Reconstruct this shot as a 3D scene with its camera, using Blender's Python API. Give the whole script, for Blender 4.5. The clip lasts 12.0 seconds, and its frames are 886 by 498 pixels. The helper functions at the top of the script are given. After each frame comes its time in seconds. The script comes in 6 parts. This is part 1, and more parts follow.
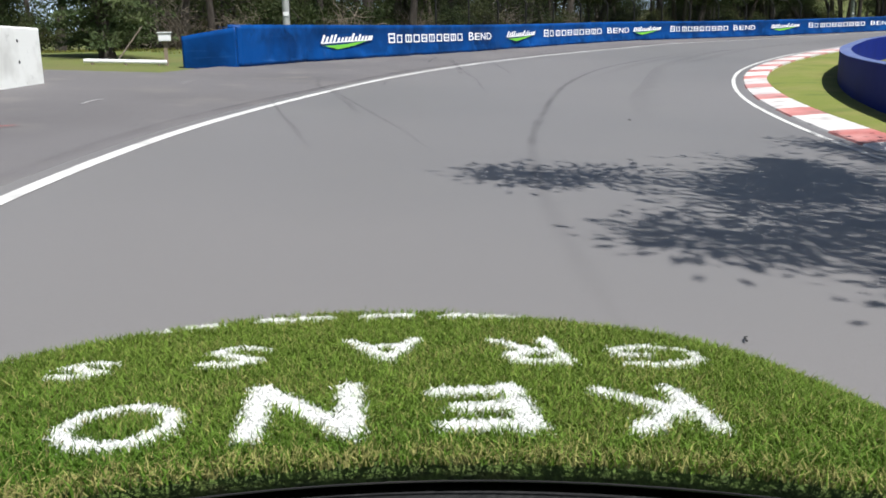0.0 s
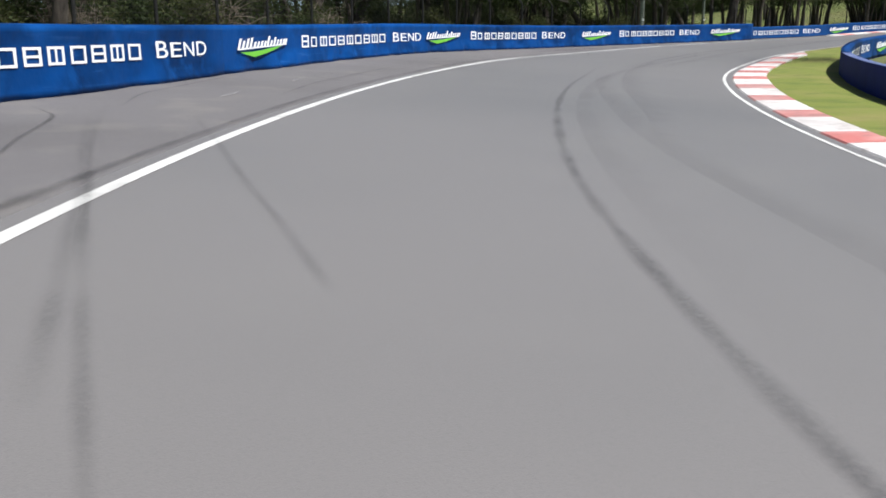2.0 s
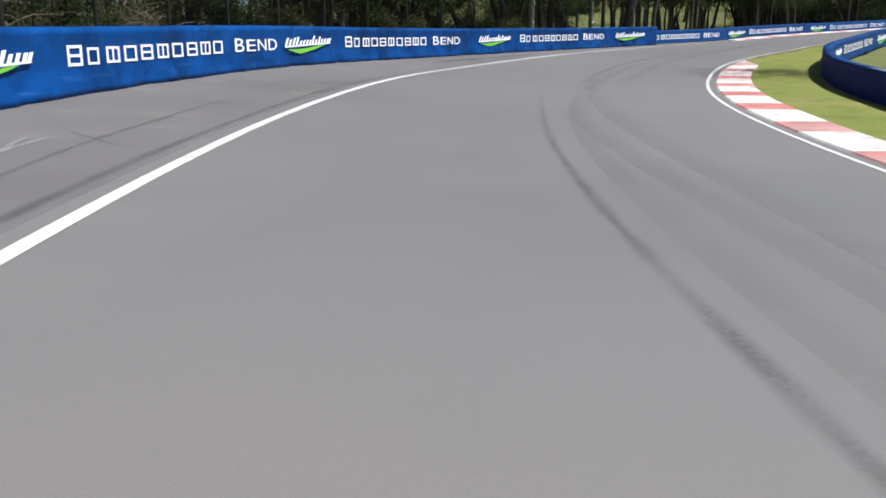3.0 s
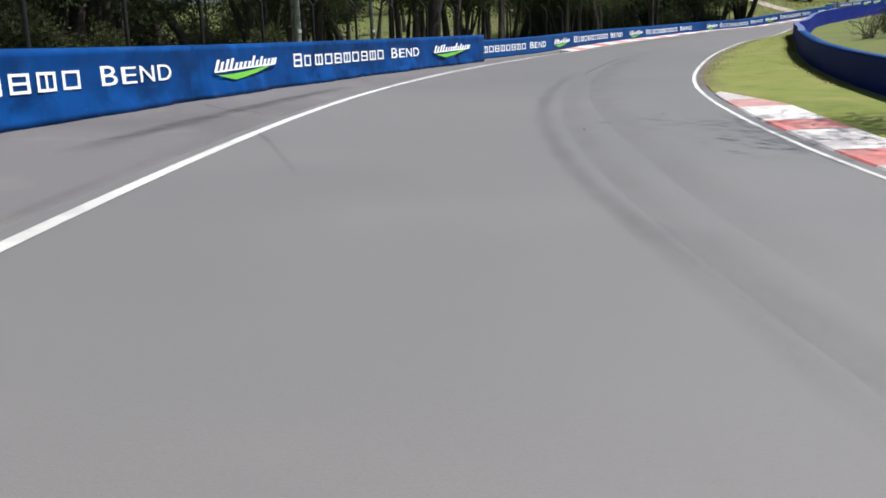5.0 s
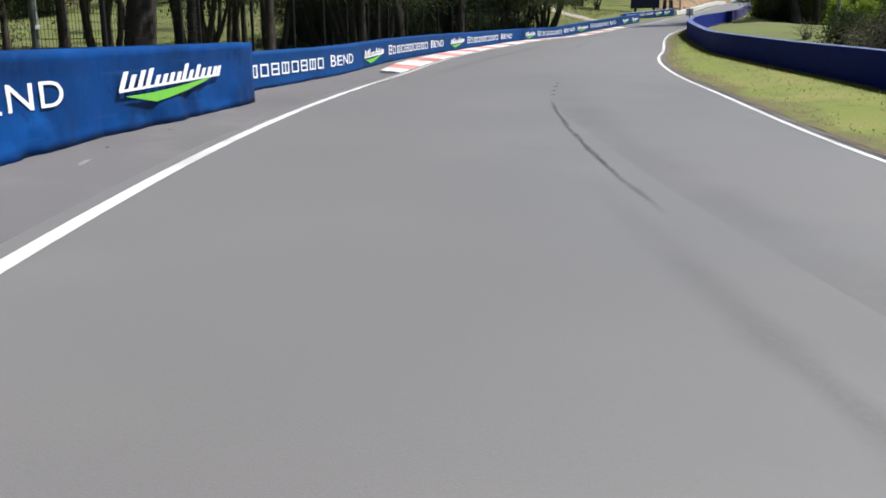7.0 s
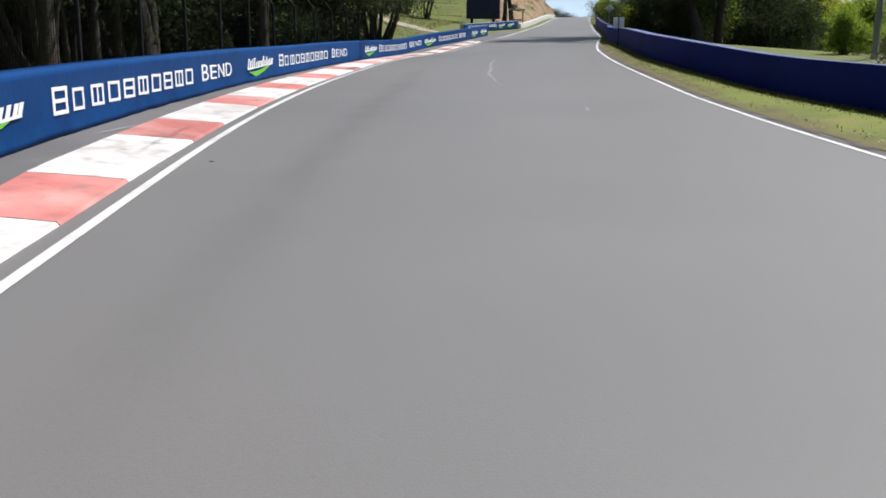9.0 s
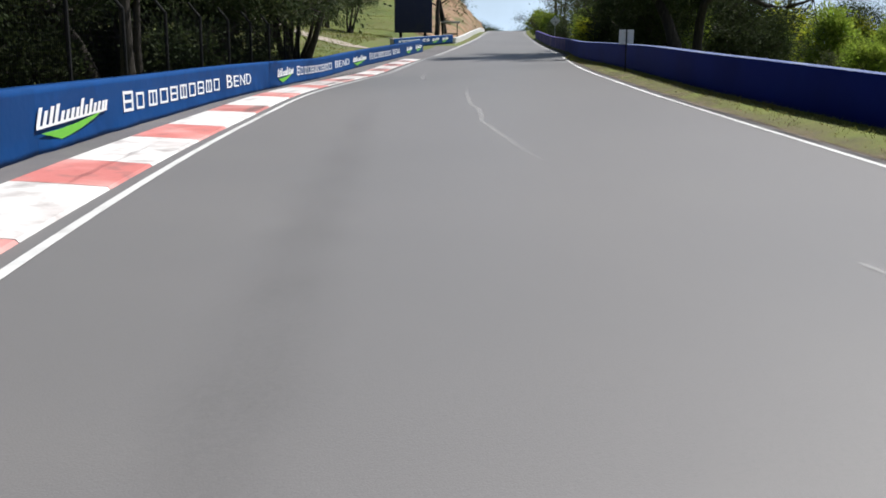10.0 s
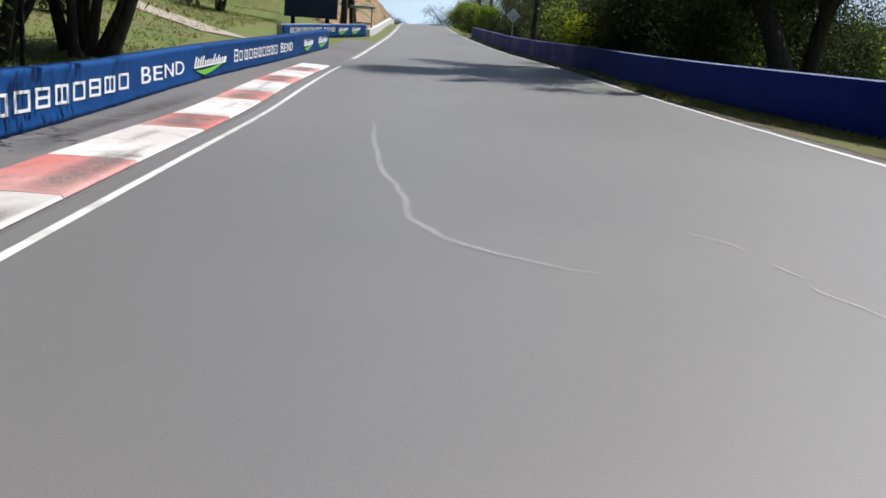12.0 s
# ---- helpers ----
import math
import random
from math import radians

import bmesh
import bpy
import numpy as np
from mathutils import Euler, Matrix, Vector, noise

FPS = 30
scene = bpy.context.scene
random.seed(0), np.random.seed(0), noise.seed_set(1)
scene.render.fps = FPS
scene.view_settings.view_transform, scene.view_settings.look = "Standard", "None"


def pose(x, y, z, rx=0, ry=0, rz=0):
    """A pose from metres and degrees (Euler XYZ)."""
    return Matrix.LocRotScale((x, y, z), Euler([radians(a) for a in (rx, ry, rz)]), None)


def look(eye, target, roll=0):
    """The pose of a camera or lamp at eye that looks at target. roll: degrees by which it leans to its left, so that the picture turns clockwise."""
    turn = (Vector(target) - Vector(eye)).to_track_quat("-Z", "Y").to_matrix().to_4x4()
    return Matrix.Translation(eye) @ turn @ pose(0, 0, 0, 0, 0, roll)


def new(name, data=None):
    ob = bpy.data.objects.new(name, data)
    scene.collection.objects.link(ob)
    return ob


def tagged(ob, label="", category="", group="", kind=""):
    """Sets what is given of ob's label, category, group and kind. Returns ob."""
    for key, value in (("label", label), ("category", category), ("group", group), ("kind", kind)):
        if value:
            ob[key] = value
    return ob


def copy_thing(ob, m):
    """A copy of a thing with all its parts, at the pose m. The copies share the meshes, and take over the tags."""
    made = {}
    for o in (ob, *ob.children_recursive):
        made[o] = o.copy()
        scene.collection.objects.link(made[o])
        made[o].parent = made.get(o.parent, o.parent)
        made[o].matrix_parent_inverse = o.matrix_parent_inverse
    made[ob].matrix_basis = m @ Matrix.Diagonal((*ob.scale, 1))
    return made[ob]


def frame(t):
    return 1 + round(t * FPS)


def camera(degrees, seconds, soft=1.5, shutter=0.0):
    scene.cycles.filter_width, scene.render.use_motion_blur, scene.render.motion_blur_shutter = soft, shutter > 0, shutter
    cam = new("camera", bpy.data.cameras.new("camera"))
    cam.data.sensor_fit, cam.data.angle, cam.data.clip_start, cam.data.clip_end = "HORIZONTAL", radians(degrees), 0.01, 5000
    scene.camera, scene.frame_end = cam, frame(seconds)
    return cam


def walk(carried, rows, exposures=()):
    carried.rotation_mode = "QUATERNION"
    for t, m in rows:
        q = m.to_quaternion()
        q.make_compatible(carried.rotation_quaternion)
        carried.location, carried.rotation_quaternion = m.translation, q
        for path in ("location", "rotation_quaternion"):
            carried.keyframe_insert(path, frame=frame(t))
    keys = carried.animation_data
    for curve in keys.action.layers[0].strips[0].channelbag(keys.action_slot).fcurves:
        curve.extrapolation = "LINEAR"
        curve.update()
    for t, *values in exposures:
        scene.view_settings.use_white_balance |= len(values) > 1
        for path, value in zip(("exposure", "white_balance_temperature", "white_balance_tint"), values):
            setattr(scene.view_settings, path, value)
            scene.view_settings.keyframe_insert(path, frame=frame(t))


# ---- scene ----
# ---------------------------------------------------------------- camera and walk
EXPO = 0.67
cam = camera(53.98, 12.0, soft=1.7)

# seconds, eye, heading (clockwise from +y), degrees down, roll
ROWS = [
    (0.0, -0.0, 0.0, 1.591, 8.0, 12.6, -0.99), (0.5, 0.447, 5.244, 1.83, 12.08, 12.59, -0.94),
    (1.0, 1.23, 10.48, 2.044, 16.49, 12.9, -1.14), (1.5, 2.428, 15.679, 2.224, 21.37, 13.26, -0.32),
    (2.0, 4.074, 20.782, 2.389, 26.4, 12.92, 0.03), (2.5, 6.16, 25.732, 2.535, 31.1, 12.8, 0.05),
    (3.0, 8.602, 30.586, 2.713, 35.6, 12.82, 0.01), (3.2, 9.667, 32.368, 2.728, 37.22, 12.69, -0.35),
    (3.6, 11.979, 35.907, 2.827, 40.46, 12.6, -0.55), (4.0, 14.473, 39.332, 2.97, 43.69, 12.53, -0.75),
    (4.4, 17.169, 42.598, 3.112, 46.93, 12.46, -0.96), (4.8, 20.085, 45.662, 3.229, 50.18, 12.4, -1.2),
    (5.0, 21.645, 47.144, 3.275, 51.66, 12.32, -1.65), (5.5, 25.718, 50.916, 3.414, 55.74, 12.56, -1.32),
    (6.0, 29.99, 54.305, 3.567, 59.64, 12.38, -1.41), (6.5, 34.574, 57.408, 3.765, 63.8, 12.33, -0.75),
    (7.0, 39.382, 60.236, 3.961, 67.96, 12.43, -0.48), (7.2, 41.399, 61.305, 4.033, 69.5, 12.07, -0.36),
    (7.6, 45.653, 63.305, 4.188, 72.1, 11.94, -0.13), (8.0, 49.988, 65.119, 4.35, 74.69, 11.81, 0.08),
    (8.4, 54.4, 66.727, 4.513, 77.3, 11.66, 0.31), (8.8, 58.874, 68.114, 4.673, 79.88, 11.51, 0.53),
    (9.0, 61.064, 68.718, 4.756, 81.07, 11.78, 0.66), (9.5, 66.48, 70.125, 5.016, 83.79, 11.1, 0.39),
    (10.0, 72.016, 71.28, 5.297, 86.25, 10.86, 0.34), (10.5, 77.824, 72.213, 5.564, 88.63, 10.7, 1.28),
    (11.0, 83.884, 73.004, 5.859, 91.01, 10.37, 2.73), (11.5, 90.181, 73.724, 6.225, 92.63, 10.47, 3.32),
    (12.0, 96.666, 74.34, 6.51, 94.19, 11.02, 4.12),
]


def aim(x, y, z, head, down, roll):
    h, d = radians(head), radians(down)
    way = Vector((math.sin(h) * math.cos(d), math.cos(h) * math.cos(d), -math.sin(d)))
    return look(Vector((x, y, z)), Vector((x, y, z)) + way, roll)


walk(cam, [(r[0], aim(*r[1:])) for r in ROWS], [(0.0, EXPO + 0.05, 6350, 9), (1.0, EXPO, 6350, 9), (7.2, EXPO, 6350, 9), (9.5, EXPO - 0.13, 6350, 9), (12.0, EXPO - 0.10, 6350, 9)])

# ---------------------------------------------------------------- daylight
HAZE = 0.70                             # glow of the hazy sky over the horizon
SUN_FROM, SUN_UP = 146.0, 61.0          # compass way towards the sun (clockwise from +y), height
world = bpy.data.worlds.new("sky")
scene.world = world
world.use_nodes = True
_sky = world.node_tree.nodes.new("ShaderNodeTexSky")
_sky.sky_type, _sky.sun_disc = "NISHITA", False
_sky.sun_elevation, _sky.sun_rotation = radians(SUN_UP), radians(SUN_FROM)
_sky.air_density, _sky.dust_density = 1.0, 2.2
world.node_tree.links.new(_sky.outputs[0], world.node_tree.nodes["Background"].inputs[0])
world.node_tree.nodes["Background"].inputs[1].default_value = 0.046
sun = new("sun", bpy.data.lights.new("sun", "SUN"))
sun.data.energy, sun.data.angle, sun.data.color = 4.6, radians(0.55), (1.0, 0.975, 0.94)
_a, _e = radians(SUN_FROM), radians(SUN_UP)
sun.matrix_world = look((0, 0, 60), (-50 * math.sin(_a) * math.cos(_e), -50 * math.cos(_a) * math.cos(_e), 60 - 50 * math.sin(_e)))


# ---------------------------------------------------------------- materials
def mat(name, base, rough=0.7, spots=(), bump=0.0, bump_scale=40.0, metal=0.0, coat=0.0, rnd=0.0, island=0.0, spec=0.4):
    """A surface: base colour, patches (colour, scale, low, high, strength), relief; rnd varies whole objects."""
    m = bpy.data.materials.new(name)
    m.use_nodes = True
    nt = m.node_tree
    N, L = nt.nodes, nt.links
    b = N["Principled BSDF"]
    b.inputs["Roughness"].default_value, b.inputs["Metallic"].default_value = rough, metal
    geo = N.new("ShaderNodeNewGeometry")
    col = N.new("ShaderNodeRGB")
    col.outputs[0].default_value = (*base, 1)
    out = col.outputs[0]
    for k, (c, sc, lo, hi, w) in enumerate(spots):
        n = N.new("ShaderNodeTexNoise")
        n.inputs["Scale"].default_value, n.inputs["Detail"].default_value = (sc if not isinstance(sc, tuple) else 1.0), 5
        if isinstance(sc, tuple):
            mp = N.new("ShaderNodeMapping")
            mp.inputs["Scale"].default_value = sc
            L.new(geo.outputs["Position"], mp.inputs[0])
            L.new(mp.outputs[0], n.inputs["Vector"])
        else:
            L.new(geo.outputs["Position"], n.inputs["Vector"])
        r = N.new("ShaderNodeMapRange")
        r.inputs[1].default_value, r.inputs[2].default_value, r.inputs[4].default_value = lo, hi, w
        L.new(n.outputs["Fac"], r.inputs[0])
        x = N.new("ShaderNodeMix")
        x.data_type = "RGBA"
        x.inputs[7].default_value = (*c, 1)
        L.new(out, x.inputs[6])
        L.new(r.outputs[0], x.inputs[0])
        out = x.outputs[2]
    if rnd or island:
        o = N.new("ShaderNodeObjectInfo")
        h = N.new("ShaderNodeHueSaturation")
        r = N.new("ShaderNodeMapRange")
        w = rnd or island
        r.inputs[3].default_value, r.inputs[4].default_value = 1 - w, 1 + w
        L.new(o.outputs["Random"] if rnd else geo.outputs["Random Per Island"], r.inputs[0])
        L.new(r.outputs[0], h.inputs["Value"])
        L.new(out, h.inputs["Color"])
        out = h.outputs[0]
    L.new(out, b.inputs["Base Color"])
    if bump:
        n = N.new("ShaderNodeTexNoise")
        n.inputs["Scale"].default_value, n.inputs["Detail"].default_value = bump_scale, 4
        L.new(geo.outputs["Position"], n.inputs["Vector"])
        u = N.new("ShaderNodeBump")
        u.inputs["Strength"].default_value, u.inputs["Distance"].default_value = bump, 0.02
        L.new(n.outputs["Fac"], u.inputs["Height"])
        L.new(u.outputs[0], b.inputs["Normal"])
    b.inputs["Coat Weight"].default_value = coat
    b.inputs["Specular IOR Level"].default_value = spec
    return m


def decal(name, base, cover, scale, rough):
    """A thin deposit on the asphalt that covers it only in part, least at its soft edges."""
    m = mat(name, base, rough, [], 0.2, 110.0)
    nt = m.node_tree
    N, L = nt.nodes, nt.links
    geo = N.new("ShaderNodeNewGeometry")
    edge = N.new("ShaderNodeAttribute")
    edge.attribute_name = "edge"
    out = None
    for sc, lo, hi in ((scale, 0.32, 0.62), (26.0, 0.25, 0.6)):
        n = N.new("ShaderNodeTexNoise")
        n.inputs["Scale"].default_value, n.inputs["Detail"].default_value = sc, 4
        L.new(geo.outputs["Position"], n.inputs["Vector"])
        r = N.new("ShaderNodeMapRange")
        r.inputs[1].default_value, r.inputs[2].default_value, r.inputs[3].default_value = lo, hi, 0.35
        L.new(n.outputs["Fac"], r.inputs[0])
        x = N.new("ShaderNodeMath")
        x.operation = "MULTIPLY"
        L.new(r.outputs[0], x.inputs[0])
        L.new(out if out else edge.outputs["Fac"], x.inputs[1])
        out = x.outputs[0]
    x = N.new("ShaderNodeMath")
    x.operation = "MULTIPLY"
    x.inputs[1].default_value = cover
    L.new(out, x.inputs[0])
    clear = N.new("ShaderNodeBsdfTransparent")
    mx = N.new("ShaderNodeMixShader")
    L.new(x.outputs[0], mx.inputs[0])
    L.new(clear.outputs[0], mx.inputs[1])
    L.new(N["Principled BSDF"].outputs[0], mx.inputs[2])
    L.new(mx.outputs[0], N["Material Output"].inputs[0])
    return m


def leafy(name, base, alt, through_=0.35, w=0.35):
    """Foliage: two greens mixed per leaf, a little light through it."""
    m = mat(name, base, 0.75, [(alt, 0.9, 0.4, 0.62, 0.8)], island=w, spec=0.2)
    nt = m.node_tree
    b = nt.nodes["Principled BSDF"]
    t = nt.nodes.new("ShaderNodeBsdfTranslucent")
    mx = nt.nodes.new("ShaderNodeMixShader")
    mx.inputs[0].default_value = through_
    src = b.inputs["Base Color"].links[0].from_socket
    nt.links.new(src, t.inputs[0])
    nt.links.new(b.outputs[0], mx.inputs[1])
    nt.links.new(t.outputs[0], mx.inputs[2])
    nt.links.new(mx.outputs[0], nt.nodes["Material Output"].inputs[0])
    return m


M_ROAD = mat("asphalt", (0.150, 0.141, 0.138), 0.50,
             [((0.112, 0.109, 0.108), 0.09, 0.42, 0.66, 0.7), ((0.165, 0.156, 0.148), 0.35, 0.52, 0.75, 0.5), ((0.11, 0.108, 0.107), 60.0, 0.5, 0.7, 0.35), ((0.19, 0.185, 0.18), 85.0, 0.6, 0.74, 0.3)], 0.12, 110.0, spec=0.6)
_rb_ = M_ROAD.node_tree.nodes["Principled BSDF"]
_rb_.inputs["Sheen Weight"].default_value, _rb_.inputs["Sheen Roughness"].default_value = 0.16, 0.45
M_APRON = mat("old asphalt", (0.122, 0.116, 0.119), 0.80,
              [((0.088, 0.083, 0.085), 0.22, 0.45, 0.68, 0.7), ((0.18, 0.168, 0.155), 0.8, 0.56, 0.76, 0.6), ((0.06, 0.058, 0.055), 30.0, 0.58, 0.7, 0.4)], 0.4, 90.0)
M_LINE = mat("line paint", (0.56, 0.56, 0.55), 0.6, [((0.36, 0.35, 0.34), 0.25, 0.48, 0.62, 0.6), ((0.33, 0.32, 0.31), 1.7, 0.54, 0.70, 0.7), ((0.5, 0.49, 0.47), 28.0, 0.58, 0.72, 0.5)], 0.15, 90.0)
M_KW = mat("white kerb paint", (0.62, 0.60, 0.585), 0.55, [((0.40, 0.36, 0.35), 0.33, 0.5, 0.62, 0.55), ((0.42, 0.37, 0.36), 0.8, 0.52, 0.72, 0.6), ((0.30, 0.27, 0.26), 3.2, 0.53, 0.70, 0.65), ((0.17, 0.15, 0.145), 1.3, 0.60, 0.70, 0.7), ((0.25, 0.22, 0.21), 60.0, 0.60, 0.72, 0.5), ((0.5, 0.46, 0.44), 22.0, 0.55, 0.7, 0.5)], 0.15, 60.0, rnd=0.06)
M_KR = mat("red kerb paint", (0.46, 0.15, 0.135), 0.55, [((0.40, 0.26, 0.25), 0.33, 0.48, 0.62, 0.7), ((0.15, 0.10, 0.095), 3.0, 0.53, 0.72, 0.7), ((0.62, 0.33, 0.30), 1.1, 0.48, 0.72, 0.75), ((0.30, 0.06, 0.05), 9.0, 0.6, 0.78, 0.5)], 0.15, 60.0, rnd=0.12)
M_CONC = mat("concrete", (0.42, 0.40, 0.37), 0.85, [((0.28, 0.27, 0.25), 1.5, 0.5, 0.72, 0.6), ((0.2, 0.19, 0.18), 14.0, 0.6, 0.75, 0.4)], 0.3, 45.0)
M_BLUE = mat("blue banner cloth", (0.0018, 0.045, 0.19), 0.5, [((0.001, 0.018, 0.075), 0.7, 0.45, 0.64, 0.8), ((0.006, 0.085, 0.33), 1.4, 0.55, 0.72, 0.6), ((0.001, 0.010, 0.05), 2.4, 0.64, 0.75, 0.7), ((0.03, 0.11, 0.30), (0.6, 0.6, 9.0), 0.62, 0.72, 0.35)], 0.25, 7.0, rnd=0.10, spec=0.12)
M_BLUE2 = mat("deep blue banner cloth", (0.004, 0.046, 0.17), 0.6, [((0.002, 0.024, 0.10), 0.9, 0.5, 0.7, 0.55), ((0.008, 0.07, 0.26), 2.4, 0.55, 0.75, 0.35)], 0.25, 7.0, rnd=0.10, spec=0.12)
M_NAVY = mat("navy wall paint", (0.002, 0.013, 0.165), 0.7, [((0.001, 0.007, 0.10), 0.6, 0.45, 0.7, 0.6), ((0.006, 0.022, 0.20), 3.0, 0.6, 0.78, 0.35)], 0.2, 30.0, spec=0.12)
M_NAVYW = mat("worn purple-grey wall paint", (0.05, 0.045, 0.17), 0.8, [((0.13, 0.12, 0.20), 0.5, 0.45, 0.65, 0.7), ((0.02, 0.02, 0.09), 1.6, 0.5, 0.7, 0.6), ((0.16, 0.14, 0.15), (1.5, 1.5, 6.0), 0.56, 0.7, 0.5)], 0.2, 30.0, spec=0.12)
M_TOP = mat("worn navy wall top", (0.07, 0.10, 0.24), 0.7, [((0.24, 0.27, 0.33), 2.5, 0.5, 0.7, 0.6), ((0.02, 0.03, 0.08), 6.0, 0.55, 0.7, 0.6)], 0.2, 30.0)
M_WHITE = mat("white print", (0.82, 0.83, 0.84), 0.55, [((0.6, 0.62, 0.66), 4.0, 0.6, 0.8, 0.4)])
M_GREEN = mat("green print", (0.16, 0.50, 0.05), 0.55, [((0.1, 0.36, 0.04), 4.0, 0.55, 0.8, 0.5)])
M_CAP = mat("pale wall edge", (0.60, 0.60, 0.60), 0.7, [((0.35, 0.35, 0.36), 2.5, 0.5, 0.7, 0.7)], 0.2, 30.0)
M_RUBBER = decal("tyre rubber on asphalt", (0.05, 0.05, 0.055), 0.34, 0.8, 0.75)
M_FAINT = decal("faint tyre rubber on asphalt", (0.05, 0.05, 0.052), 0.2, 0.8, 0.75)
M_STAIN = decal("rubbered asphalt", (0.075, 0.074, 0.075), 0.12, 0.7, 0.7)
M_BAND = decal("soft band of tyre rubber", (0.06, 0.06, 0.062), 0.24, 0.6, 0.7)
M_CRACK = decal("dark crack filler", (0.028, 0.028, 0.03), 0.75, 4.0, 0.7)
M_BARE = decal("bare grey asphalt through worn paint", (0.17, 0.155, 0.15), 0.8, 1.4, 0.7)
M_SEAM_SHADE = decal("dark seam filler and painted shade", (0.03, 0.03, 0.031), 0.46, 3.0, 0.7)
M_CHALK = decal("pale scuff on asphalt", (0.52, 0.51, 0.50), 0.42, 5.0, 0.8)
M_GROOVE = decal("dark tarred seam", (0.03, 0.03, 0.032), 0.4, 1.6, 0.8)
M_REDMARK = decal("red marking paint", (0.6, 0.06, 0.04), 0.9, 3.0, 0.6)
M_DIRT = decal("trodden soil and leaf dust", (0.16, 0.125, 0.085), 0.85, 1.6, 0.95)
M_GROUND = mat("meadow soil", (0.105, 0.13, 0.026), 0.95,
               [((0.12, 0.10, 0.048), 0.12, 0.45, 0.65, 0.6), ((0.07, 0.10, 0.025), 0.35, 0.48, 0.66, 0.7), ((0.135, 0.105, 0.055), 1.9, 0.52, 0.72, 0.6), ((0.06, 0.055, 0.03), 7.0, 0.56, 0.74, 0.6)], 0.8, 9.0)
M_VERGE = mat("verge turf", (0.135, 0.16, 0.028), 0.95,
              [((0.21, 0.18, 0.065), 0.4, 0.47, 0.66, 0.65), ((0.07, 0.10, 0.018), 1.2, 0.5, 0.7, 0.6), ((0.17, 0.12, 0.06), 5.0, 0.58, 0.75, 0.6)], 0.45, 25.0)
M_GRAVEL = mat("gravel track", (0.31, 0.27, 0.225), 0.95, [((0.27, 0.22, 0.17), 0.8, 0.45, 0.7, 0.7), ((0.5, 0.45, 0.38), 12.0, 0.55, 0.7, 0.5)], 0.5, 20.0)
M_BLADE = leafy("verge blades", (0.17, 0.185, 0.045), (0.26, 0.22, 0.085), 0.45, 0.2)
M_MEADOW = leafy("meadow blades", (0.15, 0.175, 0.035), (0.20, 0.175, 0.065), 0.5)
M_BARK = mat("dark bark", (0.036, 0.029, 0.024), 0.95, [((0.072, 0.06, 0.05), (9, 9, 1.6), 0.45, 0.65, 0.8), ((0.02, 0.017, 0.014), (14, 14, 3), 0.5, 0.7, 0.7)], 0.9, 24.0, rnd=0.35)
M_LEAF = leafy("olive leaves", (0.048, 0.062, 0.022), (0.085, 0.088, 0.036), 0.42)
M_LEAFD = leafy("dark leaves", (0.030, 0.046, 0.016), (0.055, 0.066, 0.024), 0.42)
M_LEAFB = leafy("bright leaves", (0.17, 0.25, 0.03), (0.24, 0.29, 0.045), 0.6)
M_LEAFY = leafy("yellow green leaves", (0.40, 0.42, 0.02), (0.27, 0.32, 0.03), 0.6)
M_LEAFC = leafy("cedar needles", (0.060, 0.090, 0.036), (0.10, 0.12, 0.05))
M_TWIG = mat("dry twigs", (0.13, 0.105, 0.08), 0.9, [((0.2, 0.17, 0.14), 3.0, 0.5, 0.7, 0.7)], rnd=0.2)
M_STEEL = mat("dark steel", (0.014, 0.014, 0.014), 0.9, [((0.05, 0.045, 0.04), 8.0, 0.55, 0.75, 0.5)], spec=0.2)
M_ZINC = mat("galvanised steel", (0.42, 0.43, 0.42), 0.5, [((0.30, 0.31, 0.30), 3.0, 0.45, 0.7, 0.7)], metal=0.4)
M_SIGN = mat("sign plate", (0.72, 0.73, 0.74), 0.8, [((0.55, 0.56, 0.58), 2.0, 0.5, 0.7, 0.5)])
M_PAINTED = mat("off-white painted concrete", (0.80, 0.81, 0.78), 0.75, [((0.46, 0.46, 0.43), 1.1, 0.5, 0.72, 0.6), ((0.3, 0.3, 0.28), 9.0, 0.64, 0.78, 0.5)], 0.25, 30.0)
M_SCREEN = mat("screen back", (0.007, 0.011, 0.050), 0.45, [((0.02, 0.022, 0.04), 0.9, 0.5, 0.7, 0.6)])
M_ROCK = mat("ochre rock", (0.22, 0.145, 0.09), 0.95, [((0.24, 0.14, 0.075), 0.35, 0.45, 0.65, 0.8), ((0.32, 0.21, 0.14), 1.4, 0.52, 0.7, 0.7), ((0.10, 0.11, 0.04), 0.5, 0.5, 0.62, 0.85)], 1.0, 2.5)
M_TIMBER = mat("weathered timber", (0.24, 0.19, 0.14), 0.85, [((0.14, 0.11, 0.08), (20, 20, 2), 0.45, 0.7, 0.7)], 0.4, 30.0)
M_BRICKRED = mat("red brick house wall", (0.24, 0.10, 0.07), 0.9, [((0.16, 0.07, 0.05), 2.0, 0.45, 0.7, 0.6)], 0.4, 14.0)
M_ROOF = mat("grey metal roof", (0.30, 0.31, 0.32), 0.5, [((0.22, 0.22, 0.23), 1.0, 0.45, 0.7, 0.6)], metal=0.3)
M_GLASS = mat("dark window glass", (0.02, 0.025, 0.03), 0.08)

